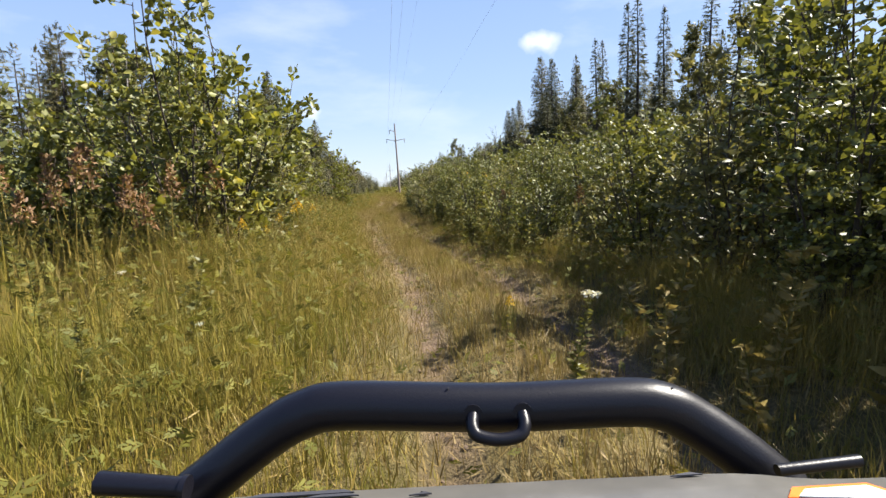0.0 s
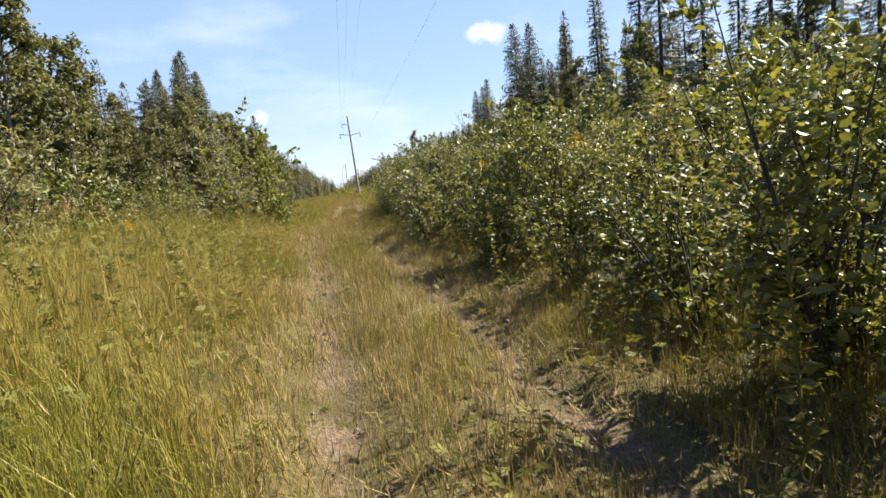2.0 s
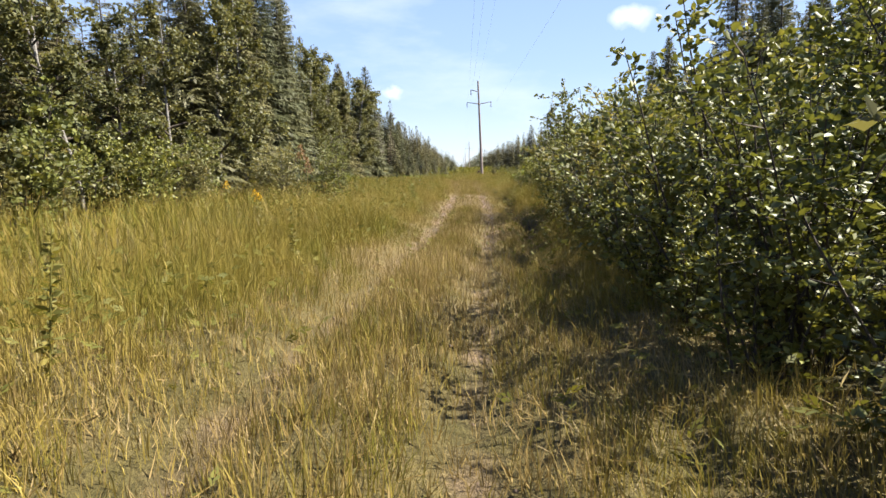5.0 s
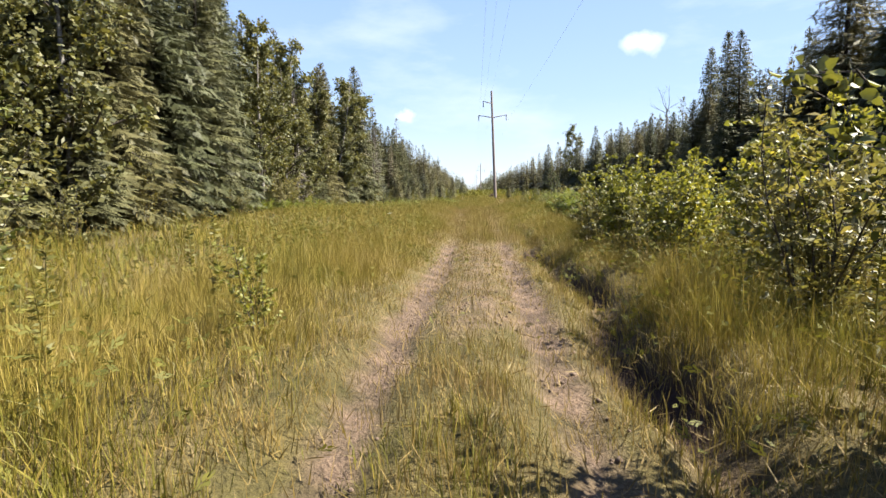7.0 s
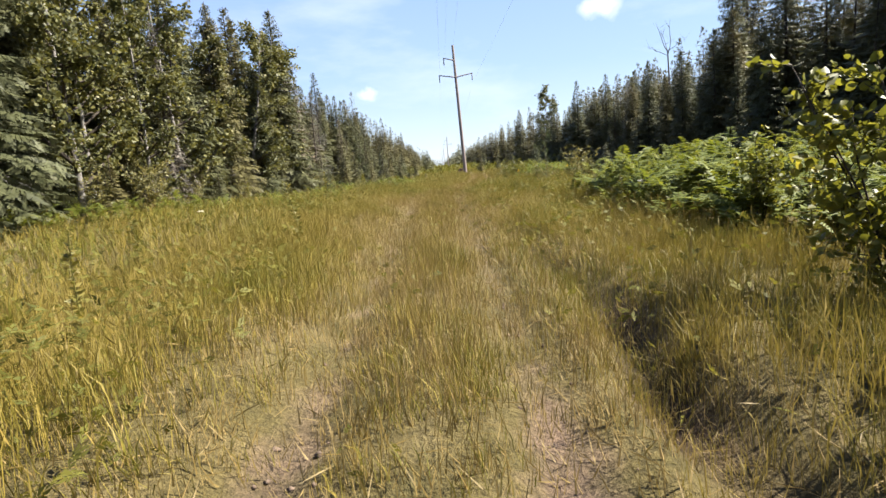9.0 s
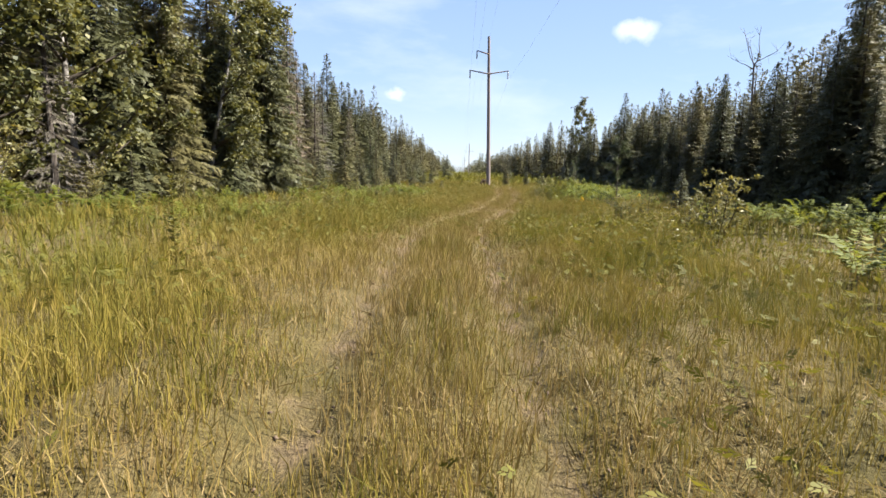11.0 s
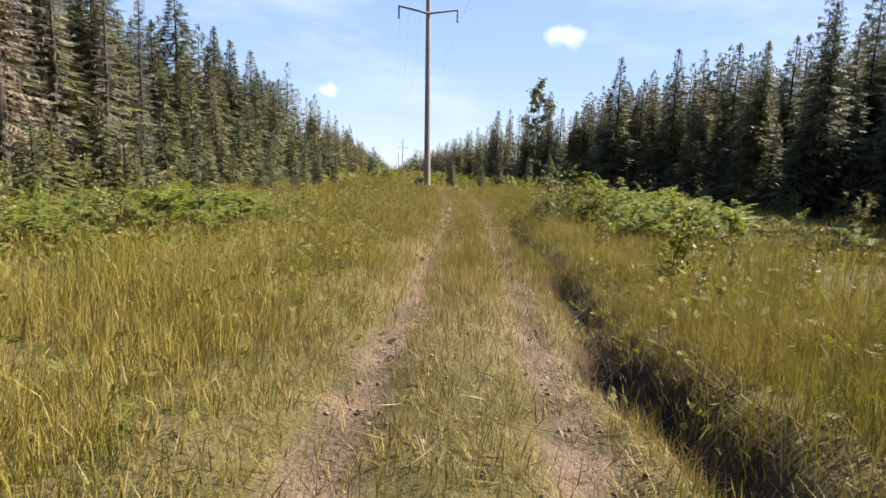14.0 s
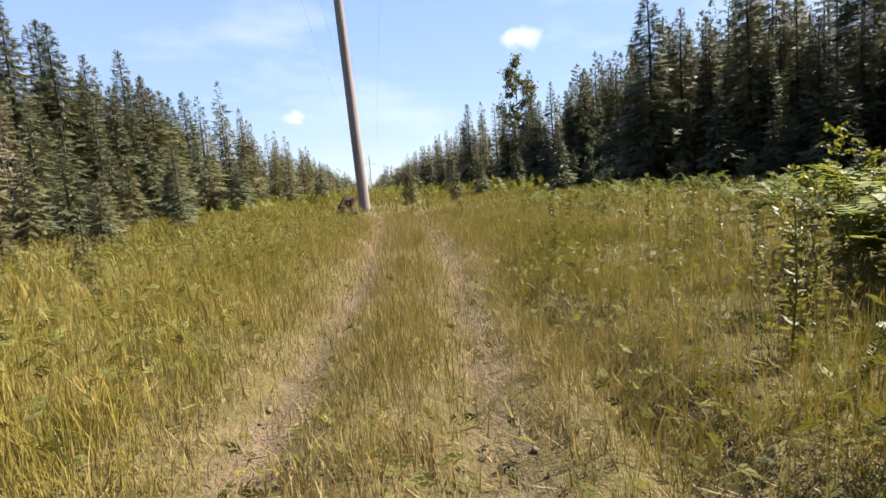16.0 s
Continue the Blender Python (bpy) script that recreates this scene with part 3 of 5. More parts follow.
def spruce(height, radius, seed, fine=2, count=150, clear=0.12, dead=True, needles=None):
    """A narrow northern spruce: trunk, drooping tiers of needle sprays, bare dead twigs low down."""
    r = np.random.default_rng(seed)
    top = empty("spruce")
    s = Soup()
    zz = np.linspace(0, height, 8)
    wob = np.stack([np.sin(zz * 0.6 + seed) * 0.04, np.cos(zz * 0.5 + seed) * 0.04, zz], -1)
    s.tube(wob, np.interp(zz, [0, height], [0.014 * height, 0.012]), 6)
    put("trunk", s.mesh("trunk", M_BARK, True), top)
    t = clear + (0.985 - clear) * ((np.arange(count) + r.uniform(0, 1, count)) / count) ** 0.95
    z = t * height
    az = np.arange(count) * 2.4 + r.normal(size=count) * 0.35
    L = radius * (1 - t) ** 0.80 * r.uniform(0.72, 1.18, count) + 0.014 * height
    L *= 1 + 0.13 * np.sin(az * 2 + seed) + 0.12 * np.sin(t * 19 + seed) + 0.06 * np.sin(az * 3 + t * 9)
    L *= np.interp(t, [clear, clear + 0.10], [0.7, 1.0])
    up = np.interp(t, [0, 0.4, 0.8, 0.93, 1], [-0.32, -0.18, 0.05, 0.4, 1.0])
    out = np.stack([np.cos(az), np.sin(az), up], -1)
    out = unit(out)
    side = np.stack([-np.sin(az), np.cos(az), np.zeros(count)], -1)
    flat = np.array([0, 0, 1.0]) + r.normal(size=(count, 3)) * 0.25
    foot = np.stack([np.zeros(count), np.zeros(count), z], -1)
    f = Soup()
    f.leaves(foot, out, L * 1.05, 0.10 if fine > 1 else 0.28 if fine else 0.34, -0.10, flat, r)
    down = np.array([0, 0, 1.0])
    for k in range(fine):
        a = (k + 0.75) / (fine + 0.6)
        p = foot + out * (L * a)[:, None]
        for sg in (-1, 1):
            way = out * r.uniform(0.5, 0.9, (count, 1)) + side * sg * r.uniform(0.5, 0.9, (count, 1)) - down * r.uniform(0.1, 0.5, (count, 1))
            f.leaves(p, way, L * ((0.68 - 0.28 * a) if fine < 2 else (0.46 - 0.20 * a) * r.uniform(0.7, 1.2, count)) + 0.04, 0.17 if fine > 1 else 0.22, -0.08, flat + r.normal(size=(count, 3)) * 0.35, r)
    for k in range(max(fine, 1)):
        a = (k + 0.6) / max(fine, 1)
        p = foot + out * (L * a)[:, None]
        way = out * r.uniform(0.2, 0.6, (count, 1)) - down + r.normal(size=(count, 3)) * 0.25
        f.leaves(p, way, L * (0.16 if fine > 1 else 0.26) + 0.012 * height, 0.24 if fine else 0.34, 0.05, None, r)
    lead = 7
    f.leaves(np.tile([[0, 0, height * 0.95]], (lead, 1)), r.normal(size=(lead, 3)) * 0.10 + [0, 0, 1.2], height * r.uniform(0.03, 0.055, lead), 0.14, 0, None, r)
    put("crown", f.mesh("crown", needles or M_NEEDLE, kites=True), top)
    if dead:
        d = Soup()
        stem = d.tube(wob[:4], np.interp(zz[:4], [0, height], [0.0145 * height, 0.013]), 4)
        for _ in range(26):
            h, a = r.uniform(0.06, clear + 0.22) * height, r.uniform(0, TAU)
            n = r.uniform(0.4, 1.0) * radius
            o = np.array([math.cos(a), math.sin(a), 0])
            p0 = np.array([0, 0, h])
            p1, p2 = p0 + o * n * 0.5 + [0, 0, -0.06], p0 + o * n + [0, 0, -0.3 * n]
            limb = d.tube([p0, p1, p2], [0.014, 0.009, 0.003], 3)
            d.knit(stem, int(np.clip(h / height * 7, 0, 3)), 4, limb)
            for _ in range(3):
                b = p0 + (p2 - p0) * r.uniform(0.3, 0.9)
                d.knit(limb, 1, 3, d.tube([b, b + (o * 0.4 + r.normal(size=3) * [0.5, 0.5, 0.3]) * 0.35], [0.006, 0.002], 3))
        put("dead_wood", d.mesh("dead_wood", M_DEAD), top, "bare grey lower twigs")
    return top


def limb_points(r, start, way, length, n=5, sag=0.1, jitter=0.06):
    p, d = [np.asarray(start, float)], unit(np.asarray(way, float))
    for _ in range(n - 1):
        d = unit(d + r.normal(size=3) * jitter + [0, 0, sag * 0.3])
        p.append(p[-1] + d * length / (n - 1))
    return np.array(p)


def shrub(name, seed, height, spread, stems, twigs, leaves, leaf_size, leaf_width, leaf_mat, low=0.03, bark=None, droop=0.0, oval=False):
    """A many-stemmed bush: stems from one root, twigs, and leaves on the twigs."""
    r = np.random.default_rng(seed)
    top = empty(name)
    at, way = [], []
    for i in range(stems):
        wood = Soup()
        a = r.uniform(0, TAU)
        o = np.array([math.cos(a), math.sin(a), 0])
        slope = r.uniform(0.05, 1.0) * spread / height
        h = height * r.uniform(0.6, 1.0) * (1 - 0.25 * slope)
        p = limb_points(r, o * r.uniform(0, 0.18), o * slope + [0, 0, 1], h, 6, 0.15, 0.09)
        stem = wood.tube(p, np.linspace(0.006 + 0.003 * height, 0.004, 6), 5)
        for j in range(twigs):
            u = low + (1 - low) * (j + r.uniform(0, 1)) / twigs
            f = u * 5
            k = min(int(f), 4)
            b = p[k] + (p[k + 1] - p[k]) * (f - k)
            d = unit(r.normal(size=3) * [1, 1, 0.35] + [0, 0, 0.45] + o * 0.35)
            n = height * r.uniform(0.10, 0.24) * (1.15 - 0.55 * u)
            e = b + d * n
            wood.knit(stem, k, 5, wood.tube([b, e], [0.005, 0.002], 3))
            m = leaves
            s = r.uniform(0.1, 1.08, (m, 1))
            at.append(b + (e - b) * s + r.normal(size=(m, 3)) * 0.03 * height / 3)
            way.append(d * 0.6 + r.normal(size=(m, 3)) * [0.8, 0.8, 0.5] + [0, 0, 0.15 - droop])
        put("stem", wood.mesh("stem", bark or M_TWIG, True), top)
    at, way = np.vstack(at), np.vstack(way)
    size = leaf_size * r.uniform(0.6, 1.25, len(at))
    f = Soup()
    if oval:
        f.ovate(at, way, size, leaf_width, 0.10, r)
    else:
        f.leaves(at, way, size, leaf_width, 0.08, None, r)
    put("foliage", f.mesh("foliage", leaf_mat, kites=not oval), top)
    return top


def broadleaf(name, seed, height, spread, limbs, twigs, leaves, leaf_size, leaf_mat, bark, low=0.25):
    """A slim forest birch or poplar with one trunk."""
    r = np.random.default_rng(seed)
    top = empty(name)
    wood, at, way = Soup(), [], []
    p = limb_points(r, (0, 0, 0), (r.normal() * 0.04, r.normal() * 0.04, 1), height, 8, 0.1, 0.035)
    wood.tube(p, np.linspace(0.011 * height, 0.012, 8), 7)
    for i in range(limbs):
        branch = Soup()
        u = low + (0.97 - low) * (i + r.uniform(0, 1)) / limbs
        f = u * 7
        k = min(int(f), 6)
        b = p[k] + (p[k + 1] - p[k]) * (f - k)
        a = r.uniform(0, TAU)
        n = spread * (1.05 - 0.75 * u ** 1.6) * r.uniform(0.55, 1.1)
        q = limb_points(r, b, (math.cos(a), math.sin(a), r.uniform(0.3, 1.0)), n, 4, 0.05, 0.12)
        bough = branch.tube(q, [0.03 * n, 0.02 * n, 0.012 * n, 0.004], 4)
        for j in range(twigs):
            g = r.uniform(0.25, 1.0) * 3
            k = min(int(g), 2)
            c = q[k] + (q[k + 1] - q[k]) * (g - k)
            d = unit(r.normal(size=3) + [math.cos(a) * 0.5, math.sin(a) * 0.5, 0.2])
            e = c + d * r.uniform(0.25, 0.6) * spread * 0.4
            branch.knit(bough, k, 4, branch.tube([c, e], [0.008, 0.003], 3))
            s = r.uniform(0.05, 1.1, (leaves, 1))
            at.append(c + (e - c) * s + r.normal(size=(leaves, 3)) * 0.07)
            way.append(r.normal(size=(leaves, 3)) * [0.8, 0.8, 0.5] + [0, 0, -0.25])
        put("limb", branch.mesh("limb", M_TWIG, True), top)
    at, way = np.vstack(at), np.vstack(way)
    f = Soup()
    f.leaves(at, way, leaf_size * r.uniform(0.6, 1.25, len(at)), 0.40, 0.08, None, r)
    put("trunk", wood.mesh("trunk", bark, True), top)
    put("crown", f.mesh("crown", leaf_mat, kites=True), top)
    return top


def scatter(makers, spots, label, category, group):
    """Copies of the makers' things at (x, y, size); the first of each kind is the thing itself."""
    used = {}
    for i, (x, y, size) in enumerate(spots):
        src = makers[i % len(makers)]
        turn = (i * 137.5) % 360
        if src.name in used:
            ob = copy_thing(src, place(x, y, turn, size / used[src.name]))
        else:
            used[src.name] = size
            src.matrix_basis = place(x, y, turn, size)
            ob = src
        tagged(ob, label, category, group)


# ---- forest walls on both sides ----
FINE = [spruce(10.0, 1.8, 11 + i, 4, 330, (0.02, 0.05, 0.09)[i % 3]) for i in range(3)]
MID = [spruce(10.0, 1.75 + 0.25 * (i % 3), 31 + i, 1, 230, (0.03, 0.08, 0.05, 0.12)[i % 4], i == 3) for i in range(5)]
SLENDER = [spruce(10.0, 1.15, 61 + i, 1, 170, (0.2, 0.3)[i]) for i in range(2)]
r = np.random.default_rng(3)
fine_spots, mid_spots, back_spots = [(-9.9, 45.2, 1.1), (-10.2, 47.8, 1.2), (-9.8, 50.2, 1.1), (-10.4, 52.6, 1.15)], [], []
slender_spots = [(17.5, 33.0, 1.35), (18.2, 36.0, 1.4), (17.2, 39.5, 1.25), (18.8, 42.0, 1.3), (17.6, 45.0, 1.25), (17.8, 30.0, 1.2), (19.0, 27.0, 1.25), (18.4, 23.5, 1.2)]
KNOWN = [(-15.0, 95.5, 14.4), (-12.2, 98.8, 11.7), (-11.7, 125.6, 10.3), (-11.7, 114.1, 10.8), (-12.6, 107.1, 10.6), (-9.8, 40.0, 9.2),
         (20.3, 75.6, 13.5), (18.7, 59.4, 15.7), (18.5, 54.6, 14.2), (18.5, 47.2, 12.0), (18.0, 73.2, 11.8), (17.5, 95.7, 8.8), (15.4, 99.0, 8.8),
         (19.3, 92.7, 8.6), (15.8, 142.3, 10.2), (17.2, 67.0, 11.2), (17.0, 83.5, 8.0)]
for x, y, h in KNOWN:
    (mid_spots if y > 90 else fine_spots).append((x, y, h / 10))


def clear_of(x, y, gap=1.0):
    return all((x - a) ** 2 + (y - b) ** 2 > gap * gap for a, b, _ in KNOWN)


for row, (dx, tall) in enumerate(((0.0, 0.90), (1.7, 0.98), (3.4, 1.04), (5.4, 1.1))):
    for y in np.arange((43 if row < 2 else 37) + row * 0.7, 128, 1.45 + 0.2 * row):
        x = -11.0 - dx + r.normal() * 0.55 + 0.9 * math.sin(y * 0.19)
        h = tall * r.uniform(0.66, 1.14) * np.interp(y, [37, 45, 55, 75, 85, 128], [0.8, 0.9, 1.1, 1.12, 0.92, 0.95])
        if r.uniform() < 0.10 or not clear_of(x, y):
            continue
        (back_spots if row > 1 else fine_spots if row == 0 and 50 < y < 82 else mid_spots).append((x, y + r.normal() * 0.4, h))
    for y in np.arange((40 if row < 1 else 18) + row * 0.9, 128, 1.4 + 0.2 * row):
        x = 17.0 + dx + r.normal() * 0.6 + 0.6 * math.sin(y * 0.23)
        h = tall * r.uniform(0.70, 1.10) * np.interp(y, [10, 45, 60, 70, 82, 90, 128], [0.95, 1.1, 1.0, 0.88, 0.76, 0.74, 0.82])
        if r.uniform() < (0.45 if y < 46 else 0.08) or not clear_of(x, y) or (row > 1 and y < 48):
            continue
        (slender_spots if y < 47 else back_spots if row > 1 else fine_spots if row == 0 and 64 < y < 90 else mid_spots).append((x, y + r.normal() * 0.4, h))
for y in np.arange(19, 44, 1.1):
    back_spots += [(-13.3 + r.normal() * 0.6, y, r.uniform(0.55, 0.9)), (-15.5 + r.normal(), y, r.uniform(0.6, 0.95)), (-18.5 + r.normal(), y + 1, r.uniform(0.7, 1.0))]
for y in np.arange(40, 130, 1.5):
    back_spots += [(24.2 + r.normal() * 0.5, y, r.uniform(0.8, 1.15)), (26.4 + r.normal() * 0.6, y + 0.7, r.uniform(0.85, 1.2)), (-18.2 + r.normal() * 0.5, y, r.uniform(0.85, 1.15))]
for _ in range(120):
    back_spots.append((r.uniform(22.5, 31), r.uniform(66, 128), r.uniform(0.75, 1.1)))
for y in np.arange(129, 330, 2.9):
    for sx, base, tall in ((-1, 10.6, 0.95), (-1, 12.8, 1.1), (1, 16.2, 0.86), (1, 18.4, 0.98)):
        back_spots.append((sx * (base + r.normal() * 0.8), y + r.normal() * 0.9, tall * r.uniform(0.7, 1.15)))
back_spots += [(-18.0, 164.0, 1.9), (-10.4, 207.0, 1.22)]
scatter(FINE, fine_spots, "dark green spruce with drooping branches and bare grey lower twigs", "spruce", "spruces along the clearing")
scatter(MID, mid_spots, "narrow dark green spruce in the forest wall", "spruce", "spruces along the clearing")

scatter(SLENDER, slender_spots, "tall slender spruce with a thin crown and bare lower trunk", "spruce", "spruces along the clearing")

DYING = [spruce(10.0, 1.35, 91 + i, 2, 190, 0.04, True, M_DRY_NEEDLE) for i in range(2)]
scatter(DYING, [(-10.3, 76.2, 0.95), (-10.8, 78.5, 1.05), (-11.0, 82.4, 1.0), (-10.0, 86.2, 0.8), (-10.1, 80.6, 1.02), (-10.6, 84.0, 0.9), (-9.9, 61.0, 0.72), (-10.4, 90.0, 0.8), (-10.0, 98.5, 0.7), (17.0, 88.0, 0.7)], "dying spruce with bare grey-brown twigs", "spruce", "dying spruces at the forest edge")


def back_woods():
    """The rows behind and the walls farther off, as one wood."""
    needles, trunks = Soup(), Soup()
    kinds = []
    for k in range(4):
        t = spruce(10.0, 2.0, 51 + k, 0, 115, 0.04, False)
        crown = next(c for c in t.children if c.name.startswith("crown"))
        v = np.zeros(len(crown.data.vertices) * 3, np.float32)
        crown.data.vertices.foreach_get("co", v)
        kinds.append(v.reshape(-1, 3))
        for c in list(t.children):
            bpy.data.objects.remove(c)
        bpy.data.objects.remove(t)
    for i, (x, y, s) in enumerate(back_spots):
        a = i * 2.399
        c, n = math.cos(a), math.sin(a)
        z = float(ground_z(np.array([x]), np.array([y]))[0])
        v = kinds[i % 4] @ np.array([[c, n, 0], [-n, c, 0], [0, 0, 1]]) * s + [x, y, z]
        needles.add(v, np.arange(len(v)).reshape(-1, 4))
        trunks.tube([(x, y, z - 0.1), (x, y, z + 9 * s)], [0.14 * s, 0.02], 4)
    wood = tagged(put("spruce_wood", needles.mesh("spruce_wood", M_NEEDLE, kites=True)), "dark spruce wood standing behind the forest edge", "woods", "", "stuff")
    put("trunks", trunks.mesh("trunks", M_BARK, True), wood)["kind"] = "stuff"


back_woods()


def far_woods():
    """Beyond, the two forest walls run on together as one."""
    s = Soup()
    n = 1700
    rr = np.random.default_rng(91)
    y = 330 + 900 * rr.uniform(0, 1, n) ** 1.6
    sx = rr.choice([-1, 1], n)
    x = np.where(sx < 0, -6.5 - rr.uniform(0, 16, n), 10.5 + rr.uniform(0, 16, n))
    x[:220], y[:220] = rr.uniform(-40, 45, 220), rr.uniform(760, 820, 220)
    h = rr.uniform(7, 12, n)
    base = np.stack([x, y, ground_z(x, y)], -1)
    for k in range(5):
        for j in range(4):
            az = rr.uniform(0, TAU, n)
            way = np.stack([np.cos(az), np.sin(az), np.full(n, -0.5)], -1)
            s.leaves(base + np.stack([0 * x, 0 * x, h * (1.0 - 0.18 * k - 0.03 * j)], -1), way, h * (0.06 + 0.02 * k), 0.4, -0.1, None, rr)
    tagged(put("far_woods", s.mesh("far_woods", M_NEEDLE, kites=True)), "far spruce woods closing the clearing", "woods", "", "stuff")


far_woods()


def outer_woods():
    """The forest going on to both sides and behind, away from the clearing."""
    s = Soup()
    n = 2400
    rr = np.random.default_rng(92)
    y = rr.uniform(-70, 340, n)
    sx = rr.choice([-1, 1], n)
    near = np.where(y < 8, 0, 1)
    x = np.where(sx < 0, np.where(y > 30, -21, -34) - rr.uniform(0, 75, n), np.where(near, np.where(y < 60, 48, 31), 17) + rr.uniform(0, 75, n))
    h = rr.uniform(7, 12.5, n)
    base = np.stack([x, y, ground_z(x, y)], -1)
    for k in range(5):
        for j in range(4):
            az = rr.uniform(0, TAU, n)
            way = np.stack([np.cos(az), np.sin(az), np.full(n, -0.6)], -1)
            s.leaves(base + np.stack([0 * x, 0 * x, h * (1.0 - 0.18 * k - 0.03 * j)], -1), way, h * (0.06 + 0.028 * k), 0.35, -0.1, None, rr)
    tagged(put("outer_woods", s.mesh("outer_woods", M_NEEDLE, kites=True)), "spruce forest going on to both sides of the clearing", "woods", "", "stuff")


outer_woods()


def far_scrub():
    """Low green growth over the clearing beyond the pole."""
    s = Soup()
    rr = np.random.default_rng(95)
    n = 9000
    y = 104 + 420 * rr.uniform(0, 1, n) ** 1.5
    x = rr.uniform(-11, 15.5, n)
    keep = np.abs(x - 3.8) > 1.6 - (y - 104) * 0.01
    x, y = x[keep], y[keep]
    n = len(x)
    top = (0.9 + 0.7 * waves(x, y * 0.6)) * np.clip(0.5 + (y - 104) / 120, 0.5, 1.3)
    z = ground_z(x, y) + np.maximum(top, 0.2) * rr.uniform(0, 1, n)
    s.leaves(np.stack([x, y, z], -1), rr.normal(size=(n, 3)) + [0, 0, 0.3], rr.uniform(0.3, 0.7, n), 0.4, 0.1, None, rr)
    tagged(put("far_scrub", s.mesh("far_scrub", M_FORB, kites=True)), "low green scrub filling the far clearing", "scrub", "", "stuff")


far_scrub()

# broad-leaved trees among the spruces
BIRCH = [broadleaf("birch", 71 + i, 8.5, 2.3, 30, 10, 24, 0.135, M_BIRCH_LEAF, M_BIRCH, 0.06) for i in range(3)]
birch_spots = [(-9.0, 42.4, 0.98), (-9.3, 40.6, 0.85), (-10.4, 18.5, 0.85), (-9.8, 21.0, 0.8), (-9.7, 23.6, 0.95), (-10.6, 33.8, 0.9), (-9.6, 38.0, 0.75), (-9.5, 27.0, 0.9), (-9.3, 30.0, 0.85), (-10.3, 25.2, 0.92), (-10.8, 28.6, 1.0), (-9.2, 33.0, 0.66), (-10.0, 36.0, 0.66), (-12.0, 32.5, 0.9), (-11.6, 22.0, 0.9), (-10.5, 57.0, 0.95), (-10.0, 62.0, 1.15), (-10.3, 73.5, 1.15), (-10.2, 66.5, 1.0), (-9.6, 55.0, 1.0), (-9.9, 69.5, 1.1), (-10.0, 59.5, 0.9), (-9.9, 77.0, 0.8)]
birch_spots += [(14.5, 15.5, 0.95), (15.0, 21.5, 0.95), (13.5, 29.0, 0.85), (14.8, 36.0, 0.85), (18.1, 128.4, 1.42)]
scatter(BIRCH, birch_spots, "slender leafy birch with pale bark among spruces", "birch", "birches at the forest edge")

# ---- bushes beside the trail ----
ALDER = [shrub("alder_bush", 101 + i, 3.0, 1.45, 13, 16, 20, 0.067, 0.31, M_ALDER, 0.12, oval=True) for i in range(4)]
THICKET = [shrub("alder_bush", 181 + i, 3.0, 1.5, 9, 16, 18, 0.115, 0.34, M_ALDER, 0.12) for i in range(3)]
FRINGE = [shrub("alder_bush", 191 + i, 1.5, 0.8, 8, 10, 15, 0.056, 0.31, M_ALDER, oval=True) for i in range(3)]
WILLOW = [shrub("willow_bush", 121 + i, 2.6, 1.35, 14, 15, 17, 0.105, 0.19, M_WILLOW) for i in range(3)]
LOW = [shrub("low_bush", 161 + i, 2.6, 1.5, 8, 10, 17, 0.13, 0.22, M_WILLOW) for i in range(3)]
SAPLING = [shrub("poplar_sapling", 141 + i, 2.6, 0.85, 8, 18, 14, 0.085, 0.40, M_POPLAR, 0.04, oval=True) for i in range(3)]
SLIM = [shrub("poplar_sapling", 151 + i, 2.6, 0.75, 4, 15, 13, 0.085, 0.34, M_POPLAR, 0.10, oval=True) for i in range(2)]
alder, willow, sapling, fringe = [], [], [], []
# wall of bushes right of the trail
for y in np.arange(-1.5, 33, 1.12):
    edge = np.interp(y, [-2, 3, 5, 8, 11, 13, 22, 28, 33], [3.0, 2.6, 2.2, 2.05, 1.9, 1.4, 1.2, 1.9, 2.5])
    # rows 1 and 2, largely hidden, are added and raised to shade the front
    for k in range(3):
        x = edge + k * 1.7 + r.normal() * 0.25
        h = np.interp(y, [-2, 3, 8, 14, 20, 27, 33], [0.84, 0.74, 0.64, 0.68, 0.72, 0.80, 0.82]) * r.uniform(0.82, 1.12) * (1 + (0.05 if 7 < y < 12 else 0.12) * k) * (0.8 if k == 0 and 8.4 < y < 11.8 else 1)
        (willow if r.uniform() < 0.35 else alder).append((x, y + r.normal() * 0.3, h))
for x, y, h in ((3.7, 7.6, 0.72), (5.0, 9.0, 0.88), (4.2, 5.4, 0.76), (5.8, 6.6, 0.92), (3.4, 9.9, 0.72), (4.8, 11.5, 0.85), (4.6, 1.2, 0.72), (5.2, 3.6, 0.75), (7.2, 2.2, 0.8), (7.4, 10.5, 1.15), (7.6, 15.0, 1.15), (7.0, 19.5, 1.1), (7.2, 24.0, 1.1)):
    alder.append((x, y, h))
